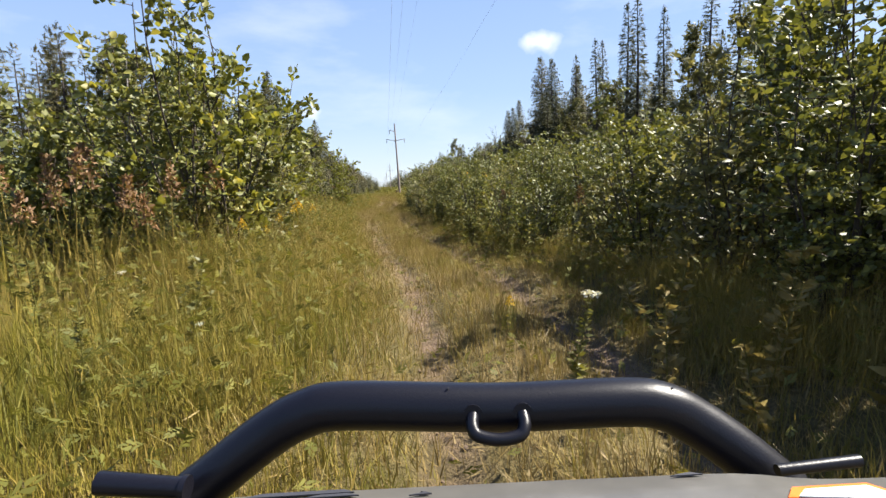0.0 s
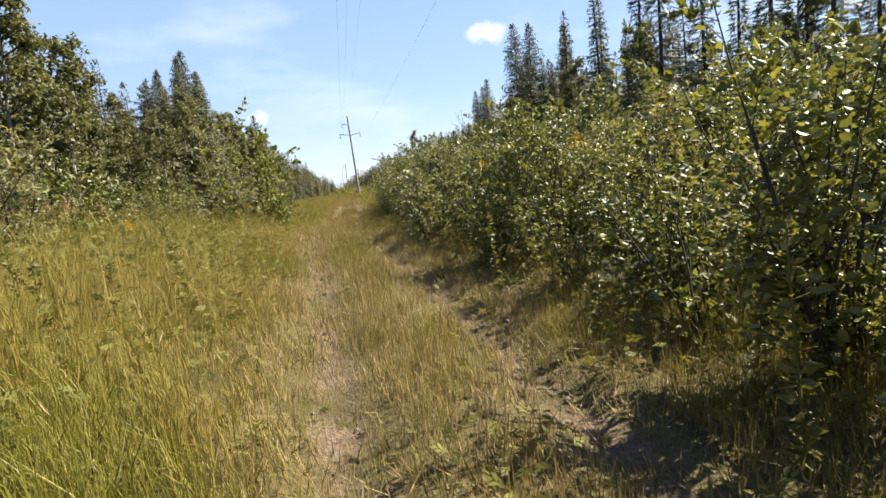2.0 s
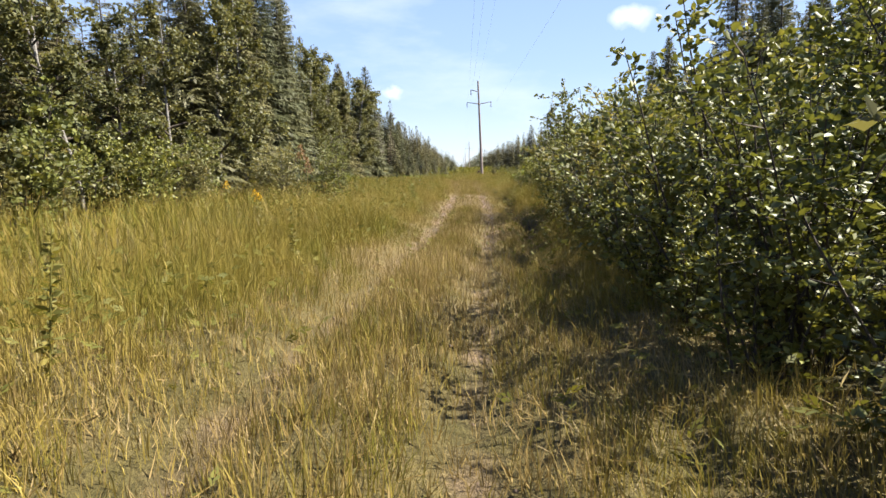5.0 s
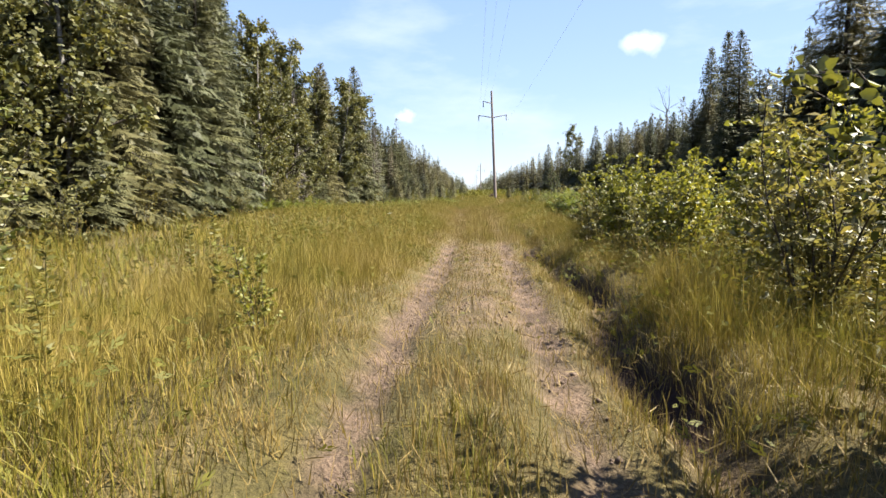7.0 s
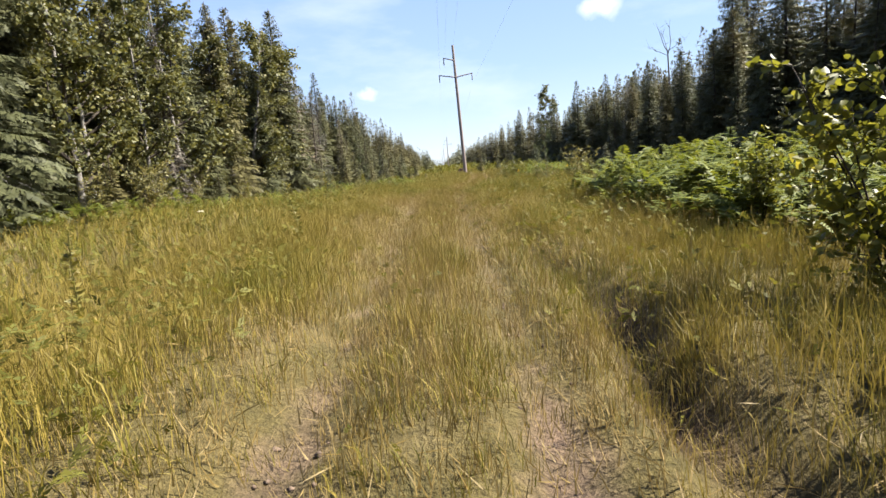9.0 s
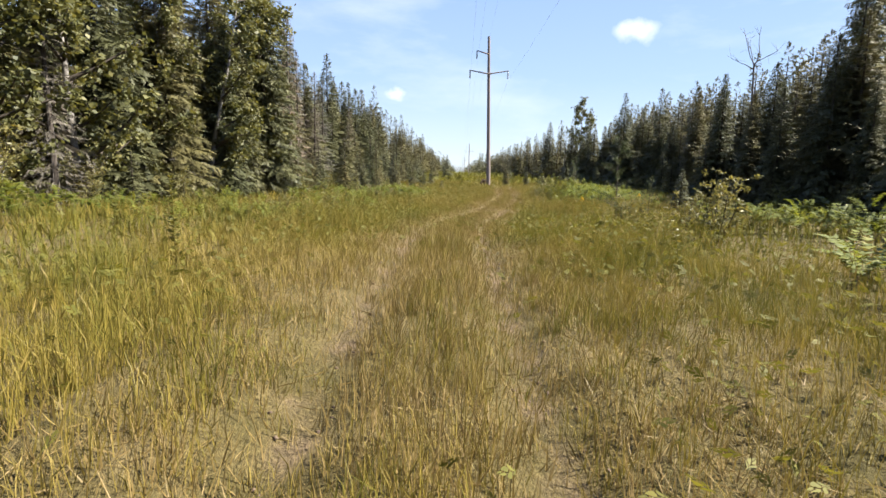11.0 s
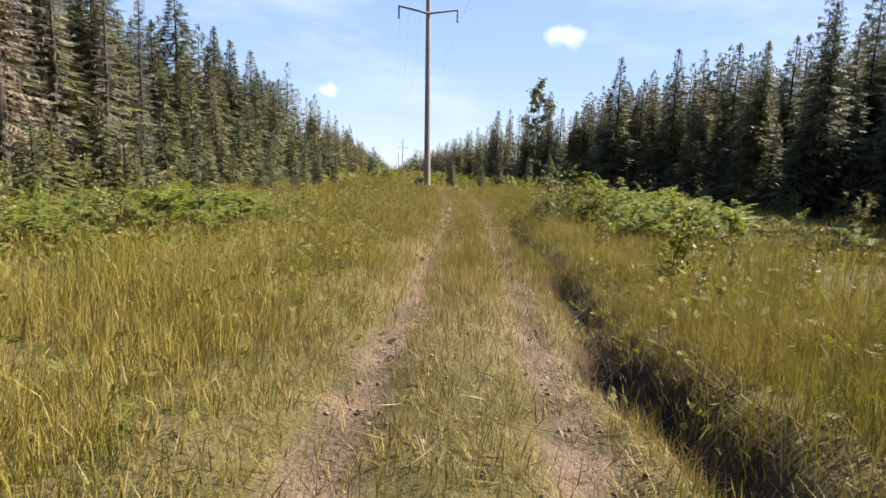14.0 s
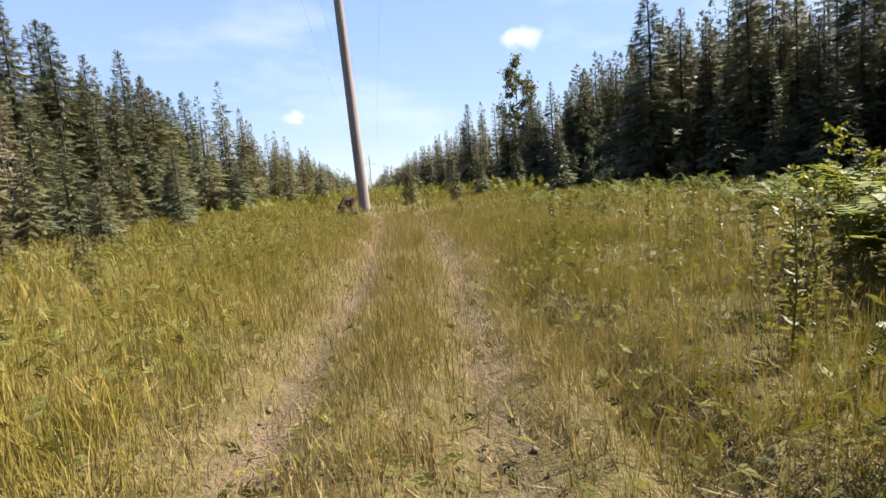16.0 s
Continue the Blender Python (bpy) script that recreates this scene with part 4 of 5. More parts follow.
# tall bushes left of the start; those right of it from 1.25 up stand mostly out of view, added to cast shade
for x, y, h in ((2.25, -0.5, 0.75), (2.6, -1.7, 0.8), (4.5, -2.5, 1.3), (5.5, -1.0, 1.4), (4.2, -4.5, 1.3), (6.2, 1.0, 1.35), (4.0, -0.6, 1.4), (3.7, 0.7, 1.25), (4.5, 1.7, 1.35), (-2.75, 3.4, 1.26), (-3.7, 4.4, 1.15), (-2.9, 7.3, 1.0), (-3.9, 6.6, 0.95), (-5.0, 4.4, 0.95), (-5.4, 6.4, 0.95), (-7.0, 4.6, 0.95), (-6.8, 7.0, 0.9),
                (-9.2, 6.0, 0.95), (-6.4, 2.0, 0.8), (-8.6, 2.6, 0.9), (-11, 5, 1.0), (-10.6, 9, 1.0)):
    alder.append((x, y, h))
willow += [(-2.7, 5.1, 0.98), (-2.5, 4.3, 0.8), (-3.3, 5.9, 1.0), (-4.6, 8.0, 0.8), (-7.6, 12.0, 0.8)]
# undergrowth along the left wall of the clearing
willow += [(-5.7, 13.6, 1.15), (-6.7, 14.4, 1.25), (-7.4, 16.0, 1.3), (-6.2, 16.4, 1.05), (-7.2, 18.4, 1.15), (-8.4, 17.4, 1.35), (-8.6, 20.2, 1.25)]
for y in np.arange(12, 39, 1.25):
    (alder if r.uniform() < 0.6 else willow).append((-8.9 + r.normal() * 0.35 - 0.5 * bell(y - 14, 4), y, r.uniform(0.7, 1.1)))
    if int(y) % 2:
        alder.append((-10.4 + r.normal() * 0.4, y + 0.6, r.uniform(0.9, 1.3)))
slim = [(-2.7, 20.9, 1.42), (3.9, 69.6, 0.56), (-2.2, 20.6, 1.0), (5.4, 75.4, 0.5), (-3.2, 21.8, 1.05)]
slim += [(-1.42, 34.0, 0.34), (-2.45, 7.5, 1.4), (-2.7, 6.8, 1.2), (-2.5, 3.0, 1.35)]
sapling += [(-3.5, 20.7, 0.6),
            (2.3, 39.2, 0.62), (2.7, 41.2, 0.72), (2.3, 37.2, 0.6), (3.4, 39.4, 0.72), (2.95, 43.3, 0.78), (3.0, 36.2, 0.8), (4.6, 40.0, 0.85), (4.4, 36.4, 0.95), (5.4, 42.4, 0.6), (3.3, 45.6, 0.5), (2.5, 40.3, 0.5), (3.3, 42.2, 0.5),
            (6.3, 79.1, 0.50), (7.4, 81.2, 0.5), (6.9, 79.3, 0.5), (4.4, 76.2, 0.36), (4.9, 75.2, 0.5)]
fringe += [(5.0, 77.3, 1.12), (4.75, 76.4, 0.65)]
alder += [(-3.4, 33.8, 0.66)]
# small-leaved bushes, built as poplar saplings for the brighter leaf colour
sapling += [(3.0, 38.4, 0.68), (2.9, 40.1, 0.72), (3.4, 41.6, 0.55)]
willow += [(2.15, 37.5, 0.42), (2.2, 38.9, 0.45), (2.3, 40.0, 0.5), (2.25, 41.5, 0.5), (2.5, 38.2, 0.5), (2.9, 40.6, 0.5), (2.7, 42.4, 0.55), (3.9, 41.4, 0.62), (2.4, 34.8, 0.72), (3.9, 34.2, 0.9), (5.6, 35.6, 0.95), (6.6, 38.6, 0.9), (6.4, 32.6, 1.1), (4.0, 38.0, 0.6), (-5.3, 35.6, 0.85), (-6.2, 36.8, 0.75), (-7.6, 40.5, 0.6),
           ]
willow += [(-2.6, 71.4, 0.42), (-3.2, 74.8, 0.5), (-3.1, 69.6, 0.40), (-4.3, 71.4, 0.5), (4.2, 56.0, 0.5), (5.0, 57.6, 0.45), (3.7, 59.2, 0.34), (4.2, 60.2, 0.36), (5.2, 59.6, 0.4), (-2.7, 59.6, 0.34), (-3.5, 58.8, 0.30), (-8.5, 50, 0.5), (-9.2, 66, 0.5), (-8.6, 78, 0.5), (5.2, 77.9, 0.5), (5.0, 76.0, 0.45), (4.2, 75.3, 0.42), (4.7, 77.0, 0.42), (5.6, 79.6, 0.34)]
for y in np.arange(42, 122, 3.3):
    willow.append((-9.4 + r.normal() * 0.5, y, r.uniform(0.45, 0.95)))
    if y > 60:
        willow.append((15.2 + r.normal() * 0.6, y + 1, r.uniform(0.3, 0.6)))
for y in np.arange(4.4, 33, 0.8):
    x = float(np.interp(y, [4, 6, 8, 11, 13, 22, 28, 33], [1.65, 1.55, 1.5, 1.3, 1.05, 1.0, 1.45, 2.2])) + r.normal() * 0.12
    (fringe if y < 27 else willow).append((x, y, r.uniform(0.96, 1.24) * (0.7 if y < 12 else 0.62) if y < 27 else r.uniform(0.34, 0.46)))
near = [a for a in alder if abs(a[0] - driven(a[1])) < 4.3 and a[1] < 45]
scatter(THICKET, [a for a in alder if a not in near], "leafy green alder bush in a thicket", "bush", "bushes beside the trail")
scatter(FRINGE, fringe, "low leafy alder shoots at the trail's edge", "bush", "bushes beside the trail")
scatter(ALDER, near, "dense leafy green alder bush", "bush", "bushes beside the trail")
low_left = [w for w in willow if w[2] < 0.71]
for y in np.arange(76, 104, 1.2):
    low_left.append((-8.2 + r.normal() * 0.7, y, r.uniform(0.35, 0.62)))
scatter(LOW, low_left, "low grey-green willow bush in the grass", "bush", "low bushes in the clearing")
willow = [w for w in willow if w[2] >= 0.71]
scatter(WILLOW, willow, "grey-green willow bush with narrow leaves", "bush", "bushes beside the trail")
scatter(SLIM, slim, "thin poplar sapling with few broad leaves", "sapling", "saplings beside the trail")
scatter(SAPLING, sapling, "young poplar sapling with bright broad leaves", "sapling", "saplings beside the trail")

# young spruces and larches in the clearing
YOUNG = [spruce(2.0, 0.62, 201 + i, 1, 110, 0.03, False) for i in range(3)]
young = [(-0.9, 84.6, 0.42), (-2.4, 88.5, 0.75), (-3.4, 91.0, 0.9), (-4.4, 88.0, 0.9), (-5.2, 93.0, 1.3), (-6.2, 90.0, 1.5), (-7.0, 95.0, 1.9), (-3.6, 97.0, 1.1), (-5.0, 101.0, 1.6),
         ]
young += [(-7.8, 86.0, 1.7), (-8.6, 91.0, 2.3), (-8.2, 99.0, 2.2), (-6.3, 105.0, 2.0), (-4.4, 109.0, 1.6), (-7.2, 112.0, 2.2), (6.5, 116.0, 1.3), (-3.0, 120.0, 1.7), (-1.5, 131.0, 1.9), (-6.0, 118, 2.0),
         (9.5, 70.5, 0.9), (10.5, 97.0, 1.2), (8.8, 104, 1.0), (-9.4, 71, 1.1), (-8.8, 62.5, 0.8), (-9.0, 55.5, 0.9), (12.5, 110, 1.3), (4.9, 101, 0.9), (6.6, 99, 0.8),
         ]
young += [(-6.2, 84.5, 1.0), (-7.0, 82.0, 1.2), (-5.4, 86.2, 0.8), (-9.2, 84.0, 1.6), (-8.6, 80.2, 1.2), (-3.6, 78.0, 0.35), (-4.4, 79.2, 0.55), (-5.6, 78.4, 0.8), (-6.6, 80.0, 1.1), (-7.4, 77.4, 1.0), (-5.0, 82.2, 0.8), (-3.9, 84.4, 0.7), (-6.0, 86.8, 1.1), (-4.9, 90.6, 1.1), (-7.2, 88.2, 1.5), (-3.0, 86.4, 0.6), (-2.0, 92.0, 0.8), (-4.9, 96.2, 1.3), (-6.7, 99.2, 1.6), (-8.9, 95.4, 2.2), (-5.9, 109.5, 1.8), (-8.0, 107.0, 2.3), (-9.0, 103.5, 2.5)]
for y in np.arange(58, 124, 2.3):
    young.append((15.9 + r.normal() * 0.5, y, r.uniform(0.8, 1.9)))
scatter(YOUNG, young, "small young spruce standing in the grass", "spruce", "young spruces in the clearing")


def larch(height, seed):
    """A thin bare-limbed larch sapling with a haze of soft needles."""
    rr = np.random.default_rng(seed)
    top = empty("larch_sapling")
    s, at, way = Soup(), [], []
    p = limb_points(rr, (0, 0, 0), (0, 0, 1), height, 6, 0.1, 0.03)
    stem = s.tube(p, np.linspace(0.017, 0.005, 6), 5)
    for i in range(34):
        u = 0.12 + 0.85 * i / 34
        b = p[min(int(u * 5), 4)] + (p[min(int(u * 5), 4) + 1] - p[min(int(u * 5), 4)]) * (u * 5 - min(int(u * 5), 4))
        a = rr.uniform(0, TAU)
        n = height * 0.30 * (1.05 - u) + 0.08
        e = b + np.array([math.cos(a), math.sin(a), 0.35]) * n
        s.knit(stem, min(int(u * 5), 4), 5, s.tube([b, e], [0.006, 0.002], 3))
        m = 44
        at.append(b + (e - b) * rr.uniform(0.1, 1, (m, 1)))
        way.append(rr.normal(size=(m, 3)) + (e - b) / n)
    f = Soup()
    f.leaves(np.vstack(at), np.vstack(way), np.full(34 * 44, 0.10), 0.07, 0.0, None, rr)
    put("stem", s.mesh("stem", M_TWIG, True), top)
    put("foliage", f.mesh("foliage", M_LARCH, kites=True), top)
    return top


LARCH = [larch(2.4, 301), larch(2.4, 302)]
scatter(LARCH, [(9.6, 92.0, 1.15), (-2.3, 78.7, 0.62), (-1.7, 79.6, 0.55), (-5.2, 80.6, 0.8), (4.75, 63.3, 1.05), (6.2, 64.8, 0.6), (-8.3, 76.0, 1.2), (-7.6, 96.5, 1.5)], "thin soft green larch sapling in the grass", "larch", "larch saplings in the clearing")


def dead_tree(x, y, height):
    """A bare forked snag standing over the forest edge."""
    rr = np.random.default_rng(401)
    top = empty("dead_tree")
    s = Soup()
    p = limb_points(rr, (0, 0, 0), (0, 0, 1), height * 0.82, 7, 0.1, 0.02)
    s.tube(p, np.linspace(0.12, 0.045, 7), 7)
    put("trunk", s.mesh("trunk", M_DEAD, True), top)
    for way, n in (((-0.5, 0, 1), 2.0), ((0.55, 0.1, 1), 2.2), ((0.1, 0.4, 1), 1.7), ((-0.9, 0.2, 0.6), 1.3), ((0.9, 0, 0.45), 1.2)):
        b = Soup()
        q = limb_points(rr, p[-1] - np.array([0, 0, rr.uniform(0, 0.5)]), way, n * height / 9, 6, 0.1, 0.12)
        b.tube(q, np.linspace(0.03, 0.008, 6), 5)
        for _ in range(5):
            c = q[rr.integers(2, 6)]
            b.tube(limb_points(rr, c, rr.normal(size=3) * 0.6 + [0, 0, 0.7], 0.7, 3), [0.010, 0.007, 0.004], 3)
        put("limb", b.mesh("limb", M_DEAD, True), top)
    top.matrix_basis = place(x, y)
    tagged(top, "bare dead tree with forked grey limbs", "dead tree")


dead_tree(18.2, 82.0, 10.2)

# ---- the vehicle, standing where the ride begins ----


def vehicle_front():
    start = look(*PATH[0][1:3], PATH[0][3]) @ Matrix.Rotation(radians(-90), 4, "X")
    top = empty("all_terrain_vehicle")
    top.matrix_basis = start

    def smooth_line(points, n=9):
        p = np.array(points, float)
        out = []
        for i in range(len(p) - 1):
            a, b, c, d = p[max(i - 1, 0)], p[i], p[i + 1], p[min(i + 2, len(p) - 1)]
            for t in np.arange(n) / n:
                out.append(0.5 * (2 * b + (c - a) * t + (2 * a - 5 * b + 4 * c - d) * t * t + (3 * b - a - 3 * c + d) * t ** 3))
        out.append(p[-1])
        return np.array(out)

    # brush bar: one bent tube with a level top run
    line = smooth_line([(-0.300, 0.60, -0.290), (-0.268, 0.612, -0.266), (-0.205, 0.62, -0.216), (-0.160, 0.62, -0.190), (-0.110, 0.62, -0.1805), (0.06, 0.62, -0.1825),
                        (0.200, 0.62, -0.1765), (0.250, 0.62, -0.180), (0.290, 0.62, -0.199), (0.335, 0.612, -0.230), (0.385, 0.60, -0.272)])
    s = Soup()
    s.tube(line, np.full(len(line), 0.0278), 24, True)
    bar = put("brush_bar", s.mesh("brush_bar", M_TUBE, True), top, "glossy black bent steel tube")
    s = Soup()
    hook = smooth_line([(0.033, 0.596, -0.184), (0.032, 0.585, -0.194), (0.038, 0.580, -0.2015), (0.060, 0.578, -0.2050), (0.082, 0.580, -0.2015), (0.089, 0.585, -0.193), (0.088, 0.596, -0.182)], 8)
    s.tube(hook, np.full(len(hook), 0.0072), 12, True)
    for e in (hook[0], hook[-1]):
        s.tube([e + [0, -0.004, 0.002], e + [0, 0.010, 0.002]], [0.0105, 0.0105], 12, True)
    put("tie_down_loop", s.mesh("tie_down_loop", M_TUBE, True), bar, "small U-shaped loop")
    for x, z in ((0.0057, -0.1572), (0.258, -0.1570)):
        s = Soup()
        s.tube([(x, 0.606, z), (x, 0.6035, z + 0.001)], [0.0012, 0.0010], 8, True)
        put("screw", s.mesh("screw", M_SCRATCH, True), bar)
    # side tubes
    s = Soup()
    s.tube([(-0.362, 0.565, -0.246), (-0.272, 0.565, -0.2515)], [0.0125, 0.0112], 16, True)
    s.tube([(-0.274, 0.565, -0.2514), (-0.268, 0.565, -0.2517)], [0.0135, 0.0135], 16, True)
    put("side_tube", s.mesh("side_tube", M_TUBE, True), top)
    s = Soup()
    s.tube([(0.345, 0.555, -0.2285), (0.434, 0.560, -0.2205)], [0.0062, 0.0066], 10, True)
    put("side_rod", s.mesh("side_rod", M_TUBE, True), top)

    # hood: a thick curved panel with a raised middle
    xs, ys = np.linspace(-0.62, 0.62, 50), np.linspace(-0.42, 0.53, 27)
    gx, gy = np.meshgrid(xs, ys)
    mid = 1 / (1 + np.exp(-(0.27 - np.abs(gx - 0.035)) * 60))
    z = -0.2275 + 0.050 * gx + 0.010 * mid - 0.10 * np.clip((np.abs(gx) - 0.42) / 0.2, 0, 1) ** 2
    z = z - 0.05 * np.clip((gy - 0.500) / 0.03, 0, 1) ** 3 - 0.02 * np.clip((0.2 - gy) / 0.6, 0, 1)
    v = np.concatenate([np.stack([gx, gy - 0.012 * (np.abs(gx) / 0.6) ** 2, z], -1).reshape(-1, 3), np.stack([gx, gy - 0.012, z - 0.012], -1).reshape(-1, 3)])
    nx, ny = len(xs), len(ys)
    i, j = np.meshgrid(np.arange(ny - 1), np.arange(nx - 1), indexing="ij")
    q = np.stack([i * nx + j, i * nx + j + 1, (i + 1) * nx + j + 1, (i + 1) * nx + j], -1).reshape(-1, 4)
    n = nx * ny
    rim = [a for a in range(nx)] + [a * nx + nx - 1 for a in range(1, ny)] + [(ny - 1) * nx + a for a in range(nx - 2, -1, -1)] + [a * nx for a in range(ny - 2, 0, -1)]
    skirt = [[a, rim[(k + 1) % len(rim)], rim[(k + 1) % len(rim)] + n, a + n] for k, a in enumerate(rim)]
    hood = put("hood", mesh_of("hood", v, np.vstack([q, q[:, ::-1] + n, np.array(skirt)]), None, M_HOOD, True), top, "scuffed grey-green plastic hood")

    def plate(name, outline, mat, lift, label=""):
        """A thin decal that follows the hood."""
        bm = bmesh.new()
        vs = []
        for x, y in outline:
            m = 1 / (1 + math.exp(-(0.27 - abs(x - 0.035)) * 60))
            vs.append(bm.verts.new((x, y, -0.2275 + 0.050 * x + 0.010 * m + lift)))
        f = bm.faces.new(vs)
        g = bmesh.ops.extrude_face_region(bm, geom=[f])
        bmesh.ops.translate(bm, verts=[e for e in g["geom"] if isinstance(e, bmesh.types.BMVert)], vec=(0, 0, 0.0012))
        bmesh.ops.recalc_face_normals(bm, faces=bm.faces)
        part(name, bm, mat, hood, label)

    plate("decal", [(0.283, 0.440), (0.300, 0.462), (0.374, 0.475), (0.392, 0.440)], M_DECAL_O, 0.001, "orange decal edge")
    plate("decal", [(0.292, 0.440), (0.307, 0.456), (0.368, 0.467), (0.382, 0.440)], M_DECAL_W, 0.0028, "white decal")
    for x, y, w, d in ((-0.13, 0.487, 0.10, 0.004), (-0.10, 0.480, 0.05, 0.003), (0.22, 0.488, 0.03, 0.003), (-0.02, 0.476, 0.02, 0.003)):
        plate("scuff", [(x - w / 2, y - d), (x + w / 2, y - d * 0.6), (x + w / 2 - 0.01, y + d), (x - w / 2 + 0.015, y + d * 0.7)], M_SCRATCH, 0.0015, "black scuff mark")

    oval = [(0.035 + 0.085 * math.cos(a), 0.405 + 0.026 * math.sin(a)) for a in np.linspace(0, TAU, 28, endpoint=False)]
    plate("decal", oval, M_STEEL, 0.001, "oval metal badge")
    plate("decal", [(0.035 + (x - 0.035) * 0.86, 0.405 + (y - 0.405) * 0.78) for x, y in oval], M_DECAL_B, 0.0028, "blue oval badge face")
    for x0, x1, y0 in ((-0.22, -0.06, 0.430), (-0.30, -0.20, 0.415), (0.13, 0.26, 0.425)):
        plate("stripe", [(x0, y0), (x1, y0 + 0.004), (x1, y0 + 0.009), (x0, y0 + 0.005)], M_DECAL_O, 0.001, "thin orange stripe")

    # body under the hood, down to the axle
    bm = bmesh.new()
    bmesh.ops.create_cube(bm, size=1.0)
    for vtx in bm.verts:
        vtx.co = Vector((vtx.co.x * 0.62, vtx.co.y * 0.86 + 0.02, vtx.co.z * 0.42 - 0.50))
    bmesh.ops.bevel(bm, geom=bm.edges[:], offset=0.05, segments=3, affect="EDGES")
    part("body", bm, M_HOOD, top)
    for sx in (-1, 1):
        wheel = Soup()
        t = np.linspace(0, TAU, 25)
        prof = [(0.17, -0.10), (0.27, -0.115), (0.295, -0.07), (0.30, 0.0), (0.295, 0.07), (0.27, 0.115), (0.17, 0.10)]
        ring = np.array([[(sx * 0.44 + b, 0.12 + a * math.cos(u), -0.80 + a * math.sin(u)) for a, b in prof] for u in t[:-1]])
        k, m = ring.shape[:2]
        qs = [[i * m + j, i * m + j + 1, ((i + 1) % k) * m + j + 1, ((i + 1) % k) * m + j] for i in range(k) for j in range(m - 1)]
        wheel.add(ring.reshape(-1, 3), qs)
        tyre = put("wheel", wheel.mesh("wheel", M_TYRE, True), top, "black off-road tyre")
        hub = Soup()
        hub.tube([(sx * 0.44 - 0.09, 0.12, -0.80), (sx * 0.44 + 0.09, 0.12, -0.80)], [0.172, 0.172], 20, True)
        put("rim", hub.mesh("rim", M_STEEL, True), tyre)
    tagged(top, "front of an all-terrain vehicle with black brush bar and grey hood", "vehicle")


vehicle_front()

# ---- power line ----


def power_pole(x, y, height, lean=0.0, near=True):
    top = empty("power_pole")
    s = Soup()
    z = np.linspace(-0.3, height, 9)
    s.tube(np.stack([lean * z / height, 0 * z, z], -1), np.linspace(0.19, 0.11, 9), 14 if near else 8, True)
    put("shaft", s.mesh("shaft", M_POLE, True), top)

    def arm(h, reach, name):
        a = Soup()
        bx = lean * h / height
        n = 5
        t = np.linspace(0, 1, n)
        a.tube(np.stack([bx + reach * t, np.full(n, -0.14), h + 0.10 + 0.28 * t], -1), np.linspace(0.065, 0.045, n), 6, True)
        ob = put(name, a.mesh(name, M_POLE, True), top)
        ins = Soup()
        e = np.array([bx + reach * 0.97, -0.14, h + 0.34])
        k = np.linspace(0, 0.62, 13)
        ins.tube(np.stack([np.full(13, e[0]), np.full(13, e[1]), e[2] - k], -1), np.where(np.arange(13) % 2, 0.075, 0.03), 8, True)
        put("insulator", ins.mesh("insulator", M_GLASSY, True), ob, "ribbed grey insulator")

    arm(9.3, -1.65, "crossarm")
    arm(9.3, 1.65, "crossarm")
    arm(10.9, -1.05, "crossarm")
    top.matrix_basis = place(x, y, 0, 1, 0.0)
    tagged(top, "tall weathered wooden power pole with slanting crossarms", "power pole", "power poles along the clearing")


POLES = ((2.85, 95.0, 12.45, -0.38), (4.3, 262.0, 12.5, 0.1), (4.5, 420.0, 12.5, 0.0), (4.6, 580.0, 12.5, 0.0), (1.0, -70.0, 12.5, 0.0))
for i, (x, y, h, lean) in enumerate(POLES):
    power_pole(x, y, h, lean, i == 0)


def wire(name, ax, az):
    s = Soup()
    stops = sorted(POLES, key=lambda p: p[1])
    for a, b in zip(stops, stops[1:]):
        t = np.linspace(0, 1, 26)
        s.tube(np.stack([a[0] + ax + (b[0] - a[0]) * t, a[1] + (b[1] - a[1]) * t, az - 2.2 * 4 * t * (1 - t) + 0.05], -1), np.full(26, 0.0036), 4)
    tagged(put(name, s.mesh(name, M_WIRE)), "thin sagging overhead power line wire", "wire", "power line wires")


for ax, az in ((-1.85, 9.0), (1.35, 9.0), (-1.3, 10.6), (-0.35, 12.4)):
    wire("power_wire", ax, az)


def stump(x, y):
    rr = np.random.default_rng(5)
    bm = bmesh.new()
    bmesh.ops.create_cone(bm, cap_ends=True, segments=18, radius1=0.34, radius2=0.20, depth=0.5)
    bmesh.ops.subdivide_edges(bm, edges=bm.edges[:], cuts=2, use_grid_fill=True)
    for v in bm.verts:
        d = noise.noise(v.co * 6.0)
        v.co += Vector((v.co.x, v.co.y, 0)) * d * 0.7 + Vector((0, 0, 0.25 * abs(d) if v.co.z > 0.2 else 0))
        v.co.z += 0.22
    me = bpy.data.meshes.new("stump")
    bm.to_mesh(me)
    bm.free()
    me.materials.append(M_CHAR)
    ob = tagged(new("stump", me), "dark rotten stump at the foot of the pole", "stump")
    ob.matrix_basis = place(x, y)


stump(2.35, 93.6)

# ---- low growth ----


def frond(s, rr, root, a, n, lift):
    """One arching fern frond with paired leaflets."""
    o = np.array([math.cos(a), math.sin(a), 0])
    side = np.array([-math.sin(a), math.cos(a), 0])
    t = np.linspace(0.10, 1, 14)
    roll = np.array([rr.normal() * 0.35, rr.normal() * 0.35, 1.0])
    p = root + o * (n * t)[:, None] + np.array([0, 0, 1]) * (lift * (t - 0.55 * t * t))[:, None]
    for sg in (-1, 1):
        s.leaves(p, o * 0.45 + side * sg + rr.normal(size=(14, 3)) * 0.15, n * 0.36 * (1.05 - t) * rr.uniform(0.8, 1.15, 14) + 0.03, 0.22, -0.08, roll, rr)
    s.leaves(p - o * n * 0.05, np.tile(o, (14, 1)), np.full(14, n * 0.10), 0.12, 0, roll, rr)


